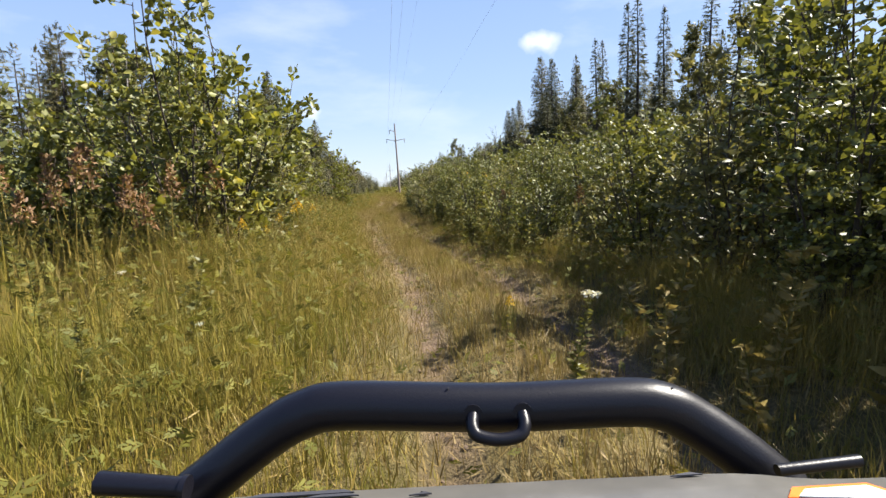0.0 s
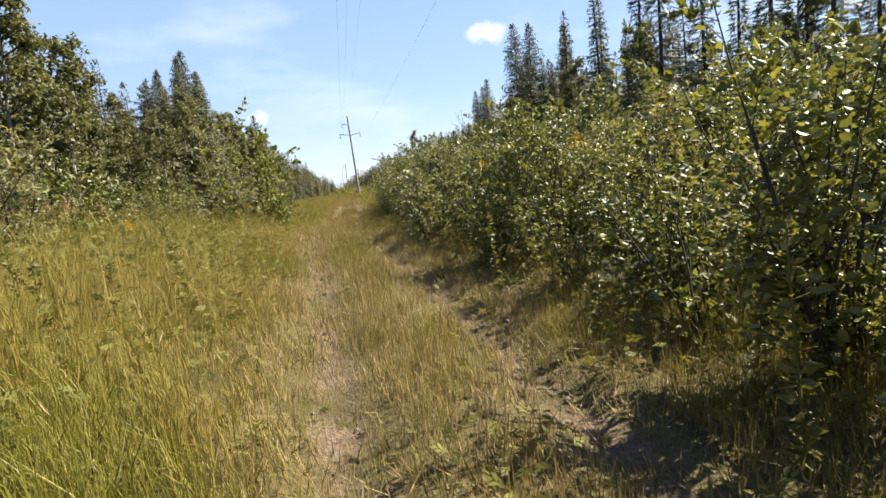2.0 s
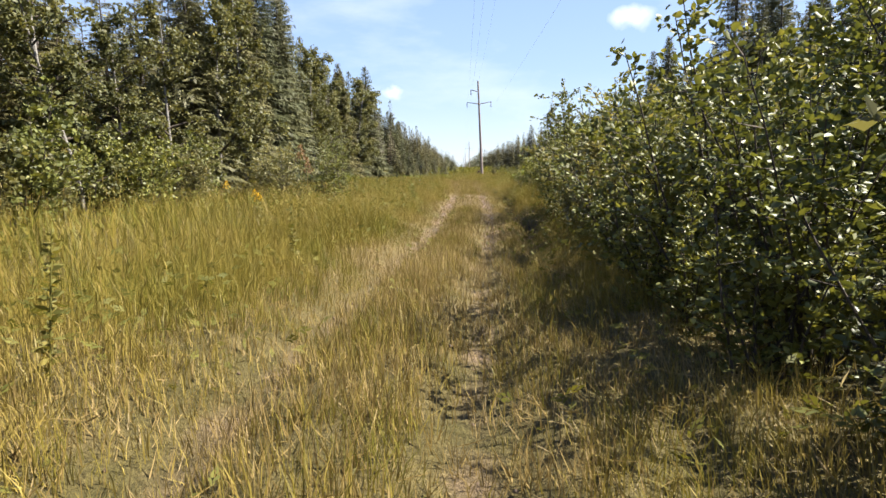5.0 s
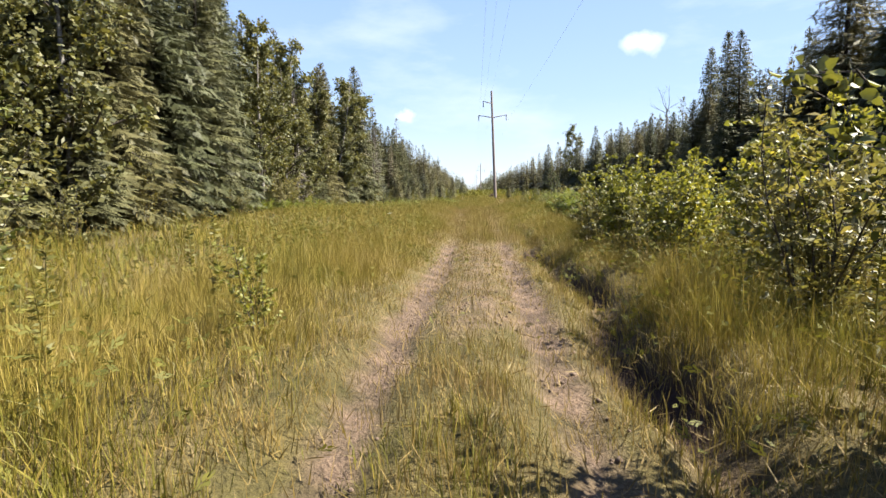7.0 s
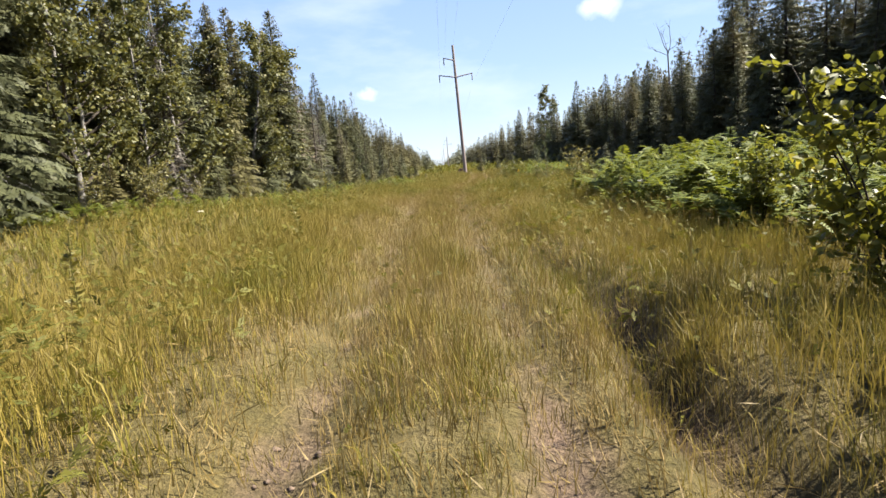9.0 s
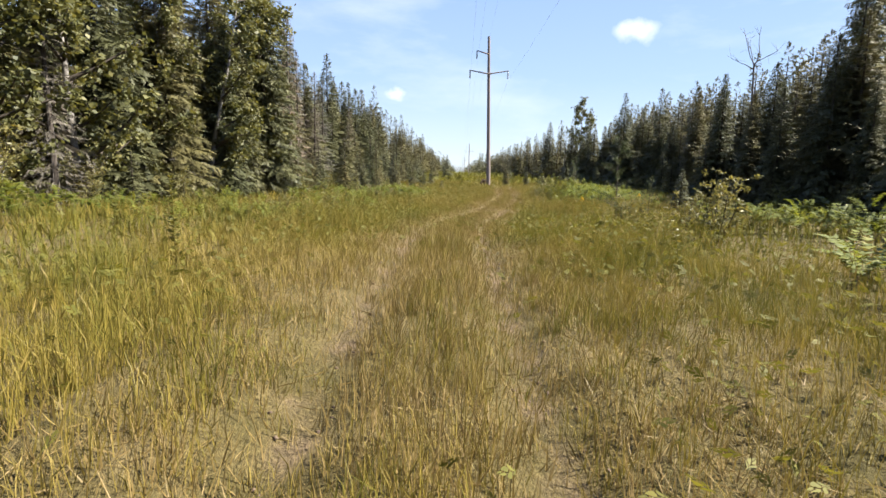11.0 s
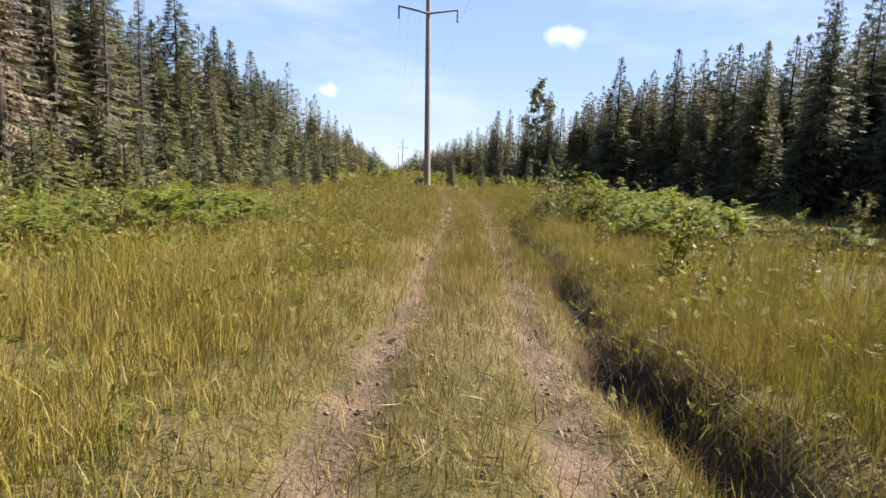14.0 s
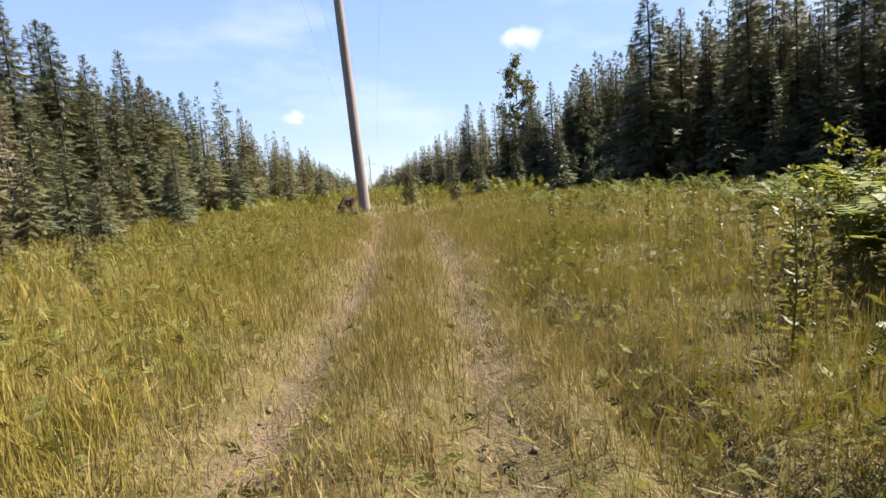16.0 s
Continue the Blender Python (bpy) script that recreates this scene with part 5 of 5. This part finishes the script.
def fern_patch(cx, cy, rx, ry, count, seed, size=1.0):
    rr = np.random.default_rng(seed)
    s = Soup()
    for _ in range(count):
        a, d = rr.uniform(0, TAU), math.sqrt(rr.uniform())
        x, y = cx + rx * d * math.cos(a), cy + ry * d * math.sin(a)
        z = float(ground_z(np.array([x]), np.array([y]))[0])
        h = size * rr.uniform(0.25, 0.75) * (1.15 - 0.5 * d) * (1 + 0.35 * float(waves(x * 2.2, y * 2.2)))
        s.tube([(x, y, z), (x, y, z + h)], [0.006, 0.004], 3)
        for k in range(4):
            frond(s, rr, np.array([x, y, z + h * rr.uniform(0.4, 1.05)]), rr.uniform(0, TAU), size * rr.uniform(0.20, 0.44), rr.uniform(0.2, 0.6))
    tagged(put("fern_patch", s.mesh("fern_patch", M_FERN)), "patch of bright yellow-green bracken fern", "fern", "fern patches in the clearing", "stuff")


ferns = [(5.6, 49.6, 2.8, 4.0, 170, 1.05), (7.5, 58.0, 2.5, 4, 60, 0.9), (-8.6, 56.0, 1.6, 5.5, 70, 0.9), (-8.4, 66.0, 1.4, 5, 44, 0.7)]
ferns += [(4.1, 46.8, 1.5, 2.2, 110, 1.15), (3.3, 49.0, 0.9, 1.6, 50, 0.9), (-2.7, 73.6, 1.3, 2.0, 80, 1.15), (-3.7, 70.6, 0.9, 1.3, 26, 0.85)]
ferns += [(10.2, 83.0, 2.0, 3.2, 70, 0.9), (9.2, 79.0, 1.3, 1.8, 34, 0.85), (-2.9, 60.4, 0.9, 1.1, 14, 0.6), (-2.9, 57.6, 1.0, 1.3, 16, 0.36), (-4.0, 57.0, 1.2, 1.6, 18, 0.5), (-3.5, 64.5, 1.3, 1.6, 20, 0.65), (-4.2, 68.6, 1.2, 2.0, 22, 0.75),
                                           (7.2, 76.2, 1.6, 2.2, 90, 1.3), (7.7, 79.0, 1.6, 1.8, 90, 1.4), (6.0, 74.6, 1.1, 1.5, 44, 1.0), (9.0, 76.0, 2.0, 3.0, 40, 0.9), (9.0, 89.0, 2.4, 3.0, 40, 0.8), (-5.6, 72.0, 1.8, 3.4, 40, 0.85), (10.5, 66, 2, 3, 40, 0.9), (-2.2, 76.5, 1.2, 2.0, 24, 0.8)]
for i, (x, y, rx, ry, n, size) in enumerate(ferns):
    fern_patch(x, y, rx, ry, n, 500 + i, size)


def herb(seed, height, bloom, dry=False):
    """A leafy weed on one stem, with a flower head (or none)."""
    rr = np.random.default_rng(seed)
    top = empty("goldenrod" if bloom == "gold" else "yarrow" if bloom == "white" else "leafy_weed")
    s = Soup()
    p = limb_points(rr, (0, 0, 0), (rr.normal() * 0.12, rr.normal() * 0.12, 1), height, 5, 0.1, 0.05)
    s.tube(p, np.linspace(0.006, 0.003, 5), 4)
    put("stem", s.mesh("stem", M_HERB, True), top)
    f = Soup()
    n = 60 if dry else 110
    u = rr.uniform(0.1, 0.98, n)
    at = np.stack([np.interp(u, np.linspace(0, 1, 5), p[:, k]) for k in range(3)], -1)
    a = rr.uniform(0, TAU, n)
    f.leaves(at, np.stack([np.cos(a), np.sin(a), rr.uniform(-0.1, 0.7, n)], -1), (0.11 if dry else 0.058) * rr.uniform(0.6, 1.3, n) * (1.25 - 0.6 * u), 0.20, 0.06, None, rr)
    put("foliage", f.mesh("foliage", M_SEED if dry else M_HERB), top)
    if bloom:
        g = Soup()
        m = 90
        if bloom == "gold":
            k = rr.uniform(0, 1, m)
            a = rr.uniform(0, TAU, m)
            q = p[-1] + np.stack([np.cos(a) * (1 - k) * 0.07, np.sin(a) * (1 - k) * 0.07, k * 0.13 - 0.03], -1)
            g.leaves(q, rr.normal(size=(m, 3)) + [0, 0, 0.6], np.full(m, 0.022), 0.4, 0.1, None, rr)
        else:
            a, d = rr.uniform(0, TAU, m), 0.055 * np.sqrt(rr.uniform(0, 1, m))
            q = p[-1] + np.stack([np.cos(a) * d, np.sin(a) * d, 0.01 - d * 0.15], -1)
            g.leaves(q, rr.normal(size=(m, 3)) + [0, 0, 0.2], np.full(m, 0.020), 0.45, 0.1, (0, 0, 1), rr)
        put("flower_head", g.mesh("flower_head", M_YELLOW if bloom == "gold" else M_WHITE), top, "golden yellow plume" if bloom == "gold" else "flat white flower head")
    return top


GOLD = [herb(601 + i, 0.85, "gold") for i in range(3)]
WHITE = [herb(611, 0.6, "white"), herb(612, 0.7, "white")]
WEED = [herb(621 + i, 0.75, "") for i in range(4)]
gold = [(0.15, -0.5, 0.45), (-2.0, 2.4, 0.9), (-1.85, 2.7, 0.8), (-2.1, 3.6, 0.95), (-1.95, 4.2, 0.85), (-1.8, 5.0, 0.95), (-1.7, 6.0, 0.9), (-1.9, 5.6, 1.0), (-2.0, 6.8, 1.0), (-2.4, 8.2, 1.0), (-2.9, 8.8, 1.05), (-3.9, 11.2, 1.0), (-4.3, 12.4, 1.0), (-3.3, 13.4, 1.0),
        (1.45, 13.6, 1.3), (2.0, 12.6, 1.5), (2.5, 12.2, 1.5), (2.2, 11.4, 1.3), (1.75, 32.4, 1.4), (2.0, 31.6, 1.5), (2.3, 33.4, 1.3), (-5.5, 19.4, 1.0), (-2.9, 27.5, 0.9), (-3.4, 28.6, 0.9), (-4.2, 29.4, 1.0), (3.2, 60.8, 0.8), (6.4, 66.0, 0.9)]
white = [(0.32, -1.1, 0.9), (-2.6, 0.9, 0.8), (4.9, 78.6, 0.62), (-1.9, 42.6, 0.8), (2.9, 47.3, 0.9), (-3.2, 47.8, 0.8), (5.1, 60.2, 0.9), (4.8, 62.4, 0.8)]
weed = [(float(driven(y)) + sg * r.uniform(1.5, 3.8), y, r.uniform(0.7, 1.25)) for y in np.arange(-1.5, 90, 1.15) for sg in (-1, 1) if r.uniform() < 0.72]
weed += [(float(driven(y)) + r.uniform(1.3, 2.3), y, r.uniform(0.8, 1.35)) for y in np.arange(3, 34, 0.7)]
weed += [(float(driven(y)) + r.uniform(1.5, 4.0), y, r.uniform(0.6, 1.1)) for y in np.arange(66, 86, 0.45)]
weed += [(float(driven(y)) - r.uniform(1.3, 3.4), y, r.uniform(0.9, 1.4)) for y in np.arange(-1, 14, 0.5)]
weed += [(float(driven(y)) - r.uniform(1.15, 2.6), y, r.uniform(0.75, 1.35)) for y in np.arange(-2.2, 8, 0.28)]
WITHERED = [herb(631 + i, 0.7, "", True) for i in range(2)]
withered = [(0.95, -0.85, 0.8), (1.15, -0.45, 1.0), (1.35, -1.1, 0.9), (1.6, -0.8, 1.0), (1.5, -1.6, 0.8), (1.05, -1.45, 0.7), (1.3, 0.2, 0.9), (1.8, 12.4, 0.9), (1.5, 11.2, 0.8), (1.45, 29.4, 0.9), (1.7, 30.6, 0.8)]
scatter(WITHERED, withered, "withered leafy weed with pale straw leaves", "weed", "weeds beside the trail")
scatter(GOLD, gold, "goldenrod with a yellow plume among the grass", "wildflower", "goldenrods beside the trail")
scatter(WHITE, white, "white yarrow flower on a thin stalk", "wildflower", "yarrows beside the trail")
scatter(WEED, weed, "upright leafy green weed among the grass", "weed", "weeds beside the trail")



def dry_stalk(seed):
    """A dead tall weed with a brown plume."""
    rr = np.random.default_rng(seed)
    top = empty("dry_weed")
    s = Soup()
    p = limb_points(rr, (0, 0, 0), (rr.normal() * 0.08, rr.normal() * 0.08, 1), 1.35, 5, 0.1, 0.04)
    s.tube(p, np.linspace(0.006, 0.003, 5), 4)
    put("stem", s.mesh("stem", M_SEED, True), top)
    f = Soup()
    m = 130
    k = rr.uniform(0, 1, m)
    a = rr.uniform(0, TAU, m)
    q = p[-1] + np.stack([np.cos(a) * (1.1 - k) * 0.09, np.sin(a) * (1.1 - k) * 0.09, k * 0.30 - 0.22], -1)
    f.leaves(q, rr.normal(size=(m, 3)) * 0.7 + [0, 0, 0.5], rr.uniform(0.03, 0.07, m), 0.2, 0.1, None, rr)
    put("plume", f.mesh("plume", M_RUST), top, "rusty brown seed plume")
    return top


DOCK = [dry_stalk(651 + i) for i in range(3)]
dock = [(-2.9, 1.2, 0.95), (-3.3, 1.6, 1.1), (-2.6, 1.9, 1.0), (-3.9, 0.4, 1.0), (-2.5, 2.6, 1.05), (-4.4, 1.9, 1.2), (-3.1, 0.2, 0.85), (-3.7, 2.5, 1.2), (-2.4, 0.9, 0.8), (-4.6, 1.3, 1.0), (-4.2, 2.2, 1.1), (-3.6, 2.0, 0.95), (-3.9, 3.0, 1.15), (-3.2, 3.2, 1.0), (-3.0, 2.3, 0.9), (-5.2, 2.4, 1.1), (-4.9, 0.6, 0.9), (-2.9, 4.3, 1.0), (-3.5, 1.0, 0.85), (-5.6, 1.4, 1.0),
        (-5.2, 16.2, 0.95), (-6.4, 17.5, 1.0), (-5.8, 18.8, 0.95), (-3.2, 30.6, 0.9), (-3.6, 31.5, 1.1), (1.6, 6.2, 0.7), (1.75, 2.6, 0.7)]
scatter(DOCK, dock, "dead weed stalk with a rusty brown plume", "weed", "dry weeds beside the trail")

# ---- grass ----


def grass_height(x, y):
    o = x - trail(y)
    h = 0.50 + 0.16 * waves(x * 1.3 + 5, y * 1.3) + 0.18 * waves(x * 3.1, y * 3.1 + 9)
    h = h * np.where((o > 0.9) & (y > 7) & (y < 33), 0.62, 1.0) * np.where((o > 1.0) & (y > 35) & (y < 44), 0.95, 1.0)
    h = h * (1 + 0.85 * np.clip((-o - 1.3) / 1.8, 0, 1) * np.interp(y, [-3, 0, 4, 26, 34], [0.2, 0.6, 1, 0.8, 0.1]))
    mid = 0.11 + (0.34 - 0.16 * np.clip(np.abs(o), 0, 1)) * np.clip(1.15 - bare(y), 0, 1)
    edge = np.clip((np.abs(o + 0.03) - 0.75) / 0.75, 0, 1)
    h = np.where(o > 0, 0.88, 1.0) * h * np.interp(y, [-3, 8, 20, 40, 45, 49, 62, 68, 80, 95], [1.05, 1.1, 1.0, 1.0, 0.9, 0.74, 0.76, 0.94, 0.92, 0.72])
    return mid * (1 - edge) + h * edge


def sow(count, x0, x1, y0, y1, keep, about=True):
    x, y = rng.uniform(x0, x1, count), rng.uniform(y0, y1, count)
    if about:
        x = x + trail(y)
    k = rng.uniform(0, 1, count) < keep(x, y)
    return x[k], y[k]


def tufts(x, y, each, spread):
    n = len(x)
    x, y = np.repeat(x, each), np.repeat(y, each)
    return x + rng.normal(size=n * each) * spread, y + rng.normal(size=n * each) * spread


def stand(x, y, height, width, tilt, drift=(0, 0)):
    """Arrays for Soup.blades."""
    n = len(x)
    a = rng.uniform(0, TAU, n)
    k = tilt * rng.uniform(0.2, 1.0, n)
    lean = np.stack([np.cos(a) * k + drift[0], np.sin(a) * k + drift[1], np.zeros(n)], -1)
    return np.stack([x, y, ground_z(x, y) - 0.02], -1), lean, height * rng.uniform(0.62, 1.1, n), width * rng.uniform(0.7, 1.3, n)


def meadow():
    s = Soup()
    wear = lambda x, y: np.clip(1 - 1.1 * worn_at(x, y), 0.02, 1) * np.interp(np.abs(x - trail(y)), [0, 0.5, 0.9, 2.4, 3.0, 3.6], [0.8, 0.5, 1.0, 1.0, 0.7, 0.0]) * np.clip(0.7 + 0.75 * waves(x * 2.7 + 3, y * 2.7), 0.30, 1) * (1 - 0.85 * thicket(x, y))
    x, y = sow(108000, -3.6, 3.6, -3, 92, wear)
    high = lambda x, y: grass_height(x, y) * (1 - 0.4 * worn_at(x, y))
    a, b = tufts(x, y, 9, 0.06)
    own, ax, ay = rng.uniform(0.6, 1.18, len(x)), rng.normal(size=len(x)) * 0.22, rng.normal(size=len(x)) * 0.22
    ax, ay = ax + 0.22 * waves(x * 1.1, y * 1.1 + 4), ay + 0.22 * waves(x * 1.2 + 8, y) + 0.06
    s.spears(*stand(a, b, high(a, b) * np.repeat(own, 9), 0.0040, 0.45, (np.repeat(ax, 9), np.repeat(ay, 9))))
    a, b = tufts(x, y, 5, 0.05)
    s.curved(*stand(a, b, high(a, b) * np.repeat(own, 5), 0.0042, 0.75, (np.repeat(ax, 5), np.repeat(ay, 5))))
    tagged(put("meadow_grass", s.mesh("meadow_grass", M_GRASS)), "tall green and straw-gold grass beside the trail", "grass", "", "stuff")
    s = Soup()
    x, y = sow(50000, -22, 22, -4, 150, lambda x, y: np.interp(np.abs(x - trail(y)), [2.4, 3.4, 6, 7], [0, 1, 1, 0.55]) * (x > -13) * (x < 18) * np.interp(y, [0, 100, 150], [1, 0.8, 0.5]) * (1 - 0.9 * thicket(x, y)))
    x, y = tufts(x, y, 9, 0.14)
    s.blades(*stand(x, y, grass_height(x, y) * 1.0, 0.036, 0.55))
    x, y = sow(9000, -9, 9, 93, 240, lambda x, y: np.interp(y, [93, 130, 240], [1, 0.7, 0.35]))
    x, y = tufts(x, y, 6, 0.16)
    s.blades(*stand(x, y, np.maximum(grass_height(x, y), 0.2), 0.07, 0.45))
    tagged(put("clearing_grass", s.mesh("clearing_grass", M_CLUMP, kites=True)), "tall drying grass filling the clearing", "grass", "", "stuff")


def trodden():
    s = Soup()
    lie = lambda x, y: np.interp(np.abs(x - trail(y)), [0, 0.4, 0.9, 1.5, 2.2], [0.8, 0.8, 1.0, 0.5, 0.0]) * np.clip(1.05 - 0.75 * worn_at(x, y), 0.1, 1) * np.interp(y, [33.5, 35, 41, 43], [1, 0.4, 0.35, 1])
    x, y = sow(33000, -2.2, 2.2, -3, 92, lie)
    x, y = tufts(x, y, 9, 0.07)
    at, lean, h, w = stand(x, y, np.full(len(x), 0.16), 0.0065, 1.1, (-0.1, 0.45))
    at[:, 2] += 0.02
    s.spears(at, lean, h, w)
    x, y = sow(26000, -1.0, 1.0, -3, 92, lambda x, y: np.clip(1 - 1.1 * worn_at(x, y), 0.02, 1) * np.interp(np.abs(x - trail(y)), [0, 0.6, 1.0], [0.6, 0.6, 0]))
    x, y = tufts(x, y, 8, 0.06)
    s.spears(*stand(x, y, grass_height(x, y), 0.0055, 0.6, (0.03, 0.12)))
    tagged(put("trodden_grass", s.mesh("trodden_grass", M_TRACK)), "flattened straw-coloured grass on the trail", "grass", "", "stuff")


def thatch():
    """Last year's fallen grass and small litter lying between the tufts."""
    s = Soup()
    x, y = sow(95000, -4.5, 4.5, -2, 90, lambda x, y: np.interp(np.abs(x - trail(y)), [0, 1.6, 3, 4.5], [1, 1, 0.6, 0.25]) * np.clip(1.1 - worn_at(x, y), 0.22, 1) * (1 - 0.8 * thicket(x, y)))
    n = len(x)
    a = rng.uniform(0, TAU, n)
    o = np.abs(x - trail(y))
    s.leaves(np.stack([x, y, ground_z(x, y) + rng.uniform(0, 0.05, n)], -1), np.stack([np.cos(a), np.sin(a), rng.uniform(0.0, 0.5, n)], -1), rng.uniform(0.06, 0.18, n), 0.018, 0.03)
    tagged(put("fallen_grass", s.mesh("fallen_grass", M_TRACK)), "fallen dry grass matting the ground", "grass", "", "stuff")


def clods():
    """Lumps of dried earth thrown up in the bare ruts."""
    s = Soup()
    x, y = sow(52000, -1.3, 1.3, -2, 90, lambda x, y: np.clip(worn_at(x, y) - 0.35, 0, 1) * 0.5)
    n = len(x)
    size = rng.uniform(0.008, 0.026, n) * rng.uniform(0.5, 1.0, n)
    ring = np.array([[1, 0, 0], [0, 1, 0], [-1, 0, 0], [0, -1, 0], [0, 0, 0.8], [0, 0, -0.6]])
    v = ring[None] * size[:, None, None] * rng.uniform(0.6, 1.3, (n, 6, 1)) + np.stack([x, y, ground_z(x, y) + 0.004], -1)[:, None]
    t = np.array([[0, 1, 4], [1, 2, 4], [2, 3, 4], [3, 0, 4], [1, 0, 5], [2, 1, 5], [3, 2, 5], [0, 3, 5]])
    s.add(v, None, np.arange(n)[:, None, None] * 6 + t[None])
    tagged(put("earth_clods", s.mesh("earth_clods", M_EARTH)), "small lumps of dried earth in the ruts", "earth", "", "stuff")


def seed_heads():
    """Tall stalks with loose golden heads."""
    s = Soup()
    keep = lambda x, y: np.interp(np.abs(x - trail(y)), [0, 0.9, 1.4, 4, 9], [0.15, 0.35, 1.0, 0.9, 0.5]) * np.clip(0.75 + 0.6 * waves(x * 0.9 + 3, y * 0.9), 0.1, 1) * (1 - 0.9 * thicket(x, y))
    x, y = sow(70000, -8, 8, -3, 95, keep)
    h = grass_height(x, y) * rng.uniform(0.75, 1.2, len(x))
    at, lean, hh, w = stand(x, y, h, 0.004, 0.35, (0.05, 0.04))
    s.spears(at, lean, h, w)
    k = np.maximum(1 - 0.5 * np.linalg.norm(lean, axis=-1, keepdims=True) ** 2, 0.25)
    tip = at + lean * h[:, None] * 0.78 + np.array([0, 0, 1]) * h[:, None] * 0.97 * k
    for i in range(2):
        n = len(tip)
        s.leaves(tip - np.array([0, 0, 1]) * (0.03 + 0.035 * i), lean * 0.8 + rng.normal(size=(n, 3)) * 0.28 + [0, 0, 0.9], 0.09 * rng.uniform(0.6, 1.2, n), 0.036, 0.05)
    tagged(put("seed_grass", s.mesh("seed_grass", M_SEED)), "golden seed heads of tall grass", "grass", "", "stuff")


def forbs():
    """Small broad leaves of clover, strawberry and young weeds between the grass."""
    s = Soup()
    x, y = sow(46000, -6, 6, -3, 92, lambda x, y: np.interp(np.abs(x - trail(y)), [0, 0.9, 1.3, 3.5, 6], [0.05, 0.15, 1, 0.8, 0.4]) * np.clip(0.45 + 0.8 * waves(x * 0.8 + 7, y * 0.8) + np.interp(y, [-3, 12, 26], [0.5, 0.35, 0]), 0.05, 1) * (1 - 0.95 * thicket(x, y)))
    x, y = tufts(x, y, 5, 0.10)
    n = len(x)
    h = grass_height(x, y) * rng.uniform(0.1, 0.95, n)
    a = rng.uniform(0, TAU, n)
    s.leaves(np.stack([x, y, ground_z(x, y) + h], -1), np.stack([np.cos(a), np.sin(a), rng.uniform(-0.2, 0.8, n)], -1), rng.uniform(0.05, 0.105, n), 0.28, 0.08)
    tagged(put("forb_leaves", s.mesh("forb_leaves", M_FORB, kites=True)), "small green leaves of weeds among the grass", "weed", "", "stuff")


forbs()
clods()
thatch()
meadow()
trodden()
seed_heads()
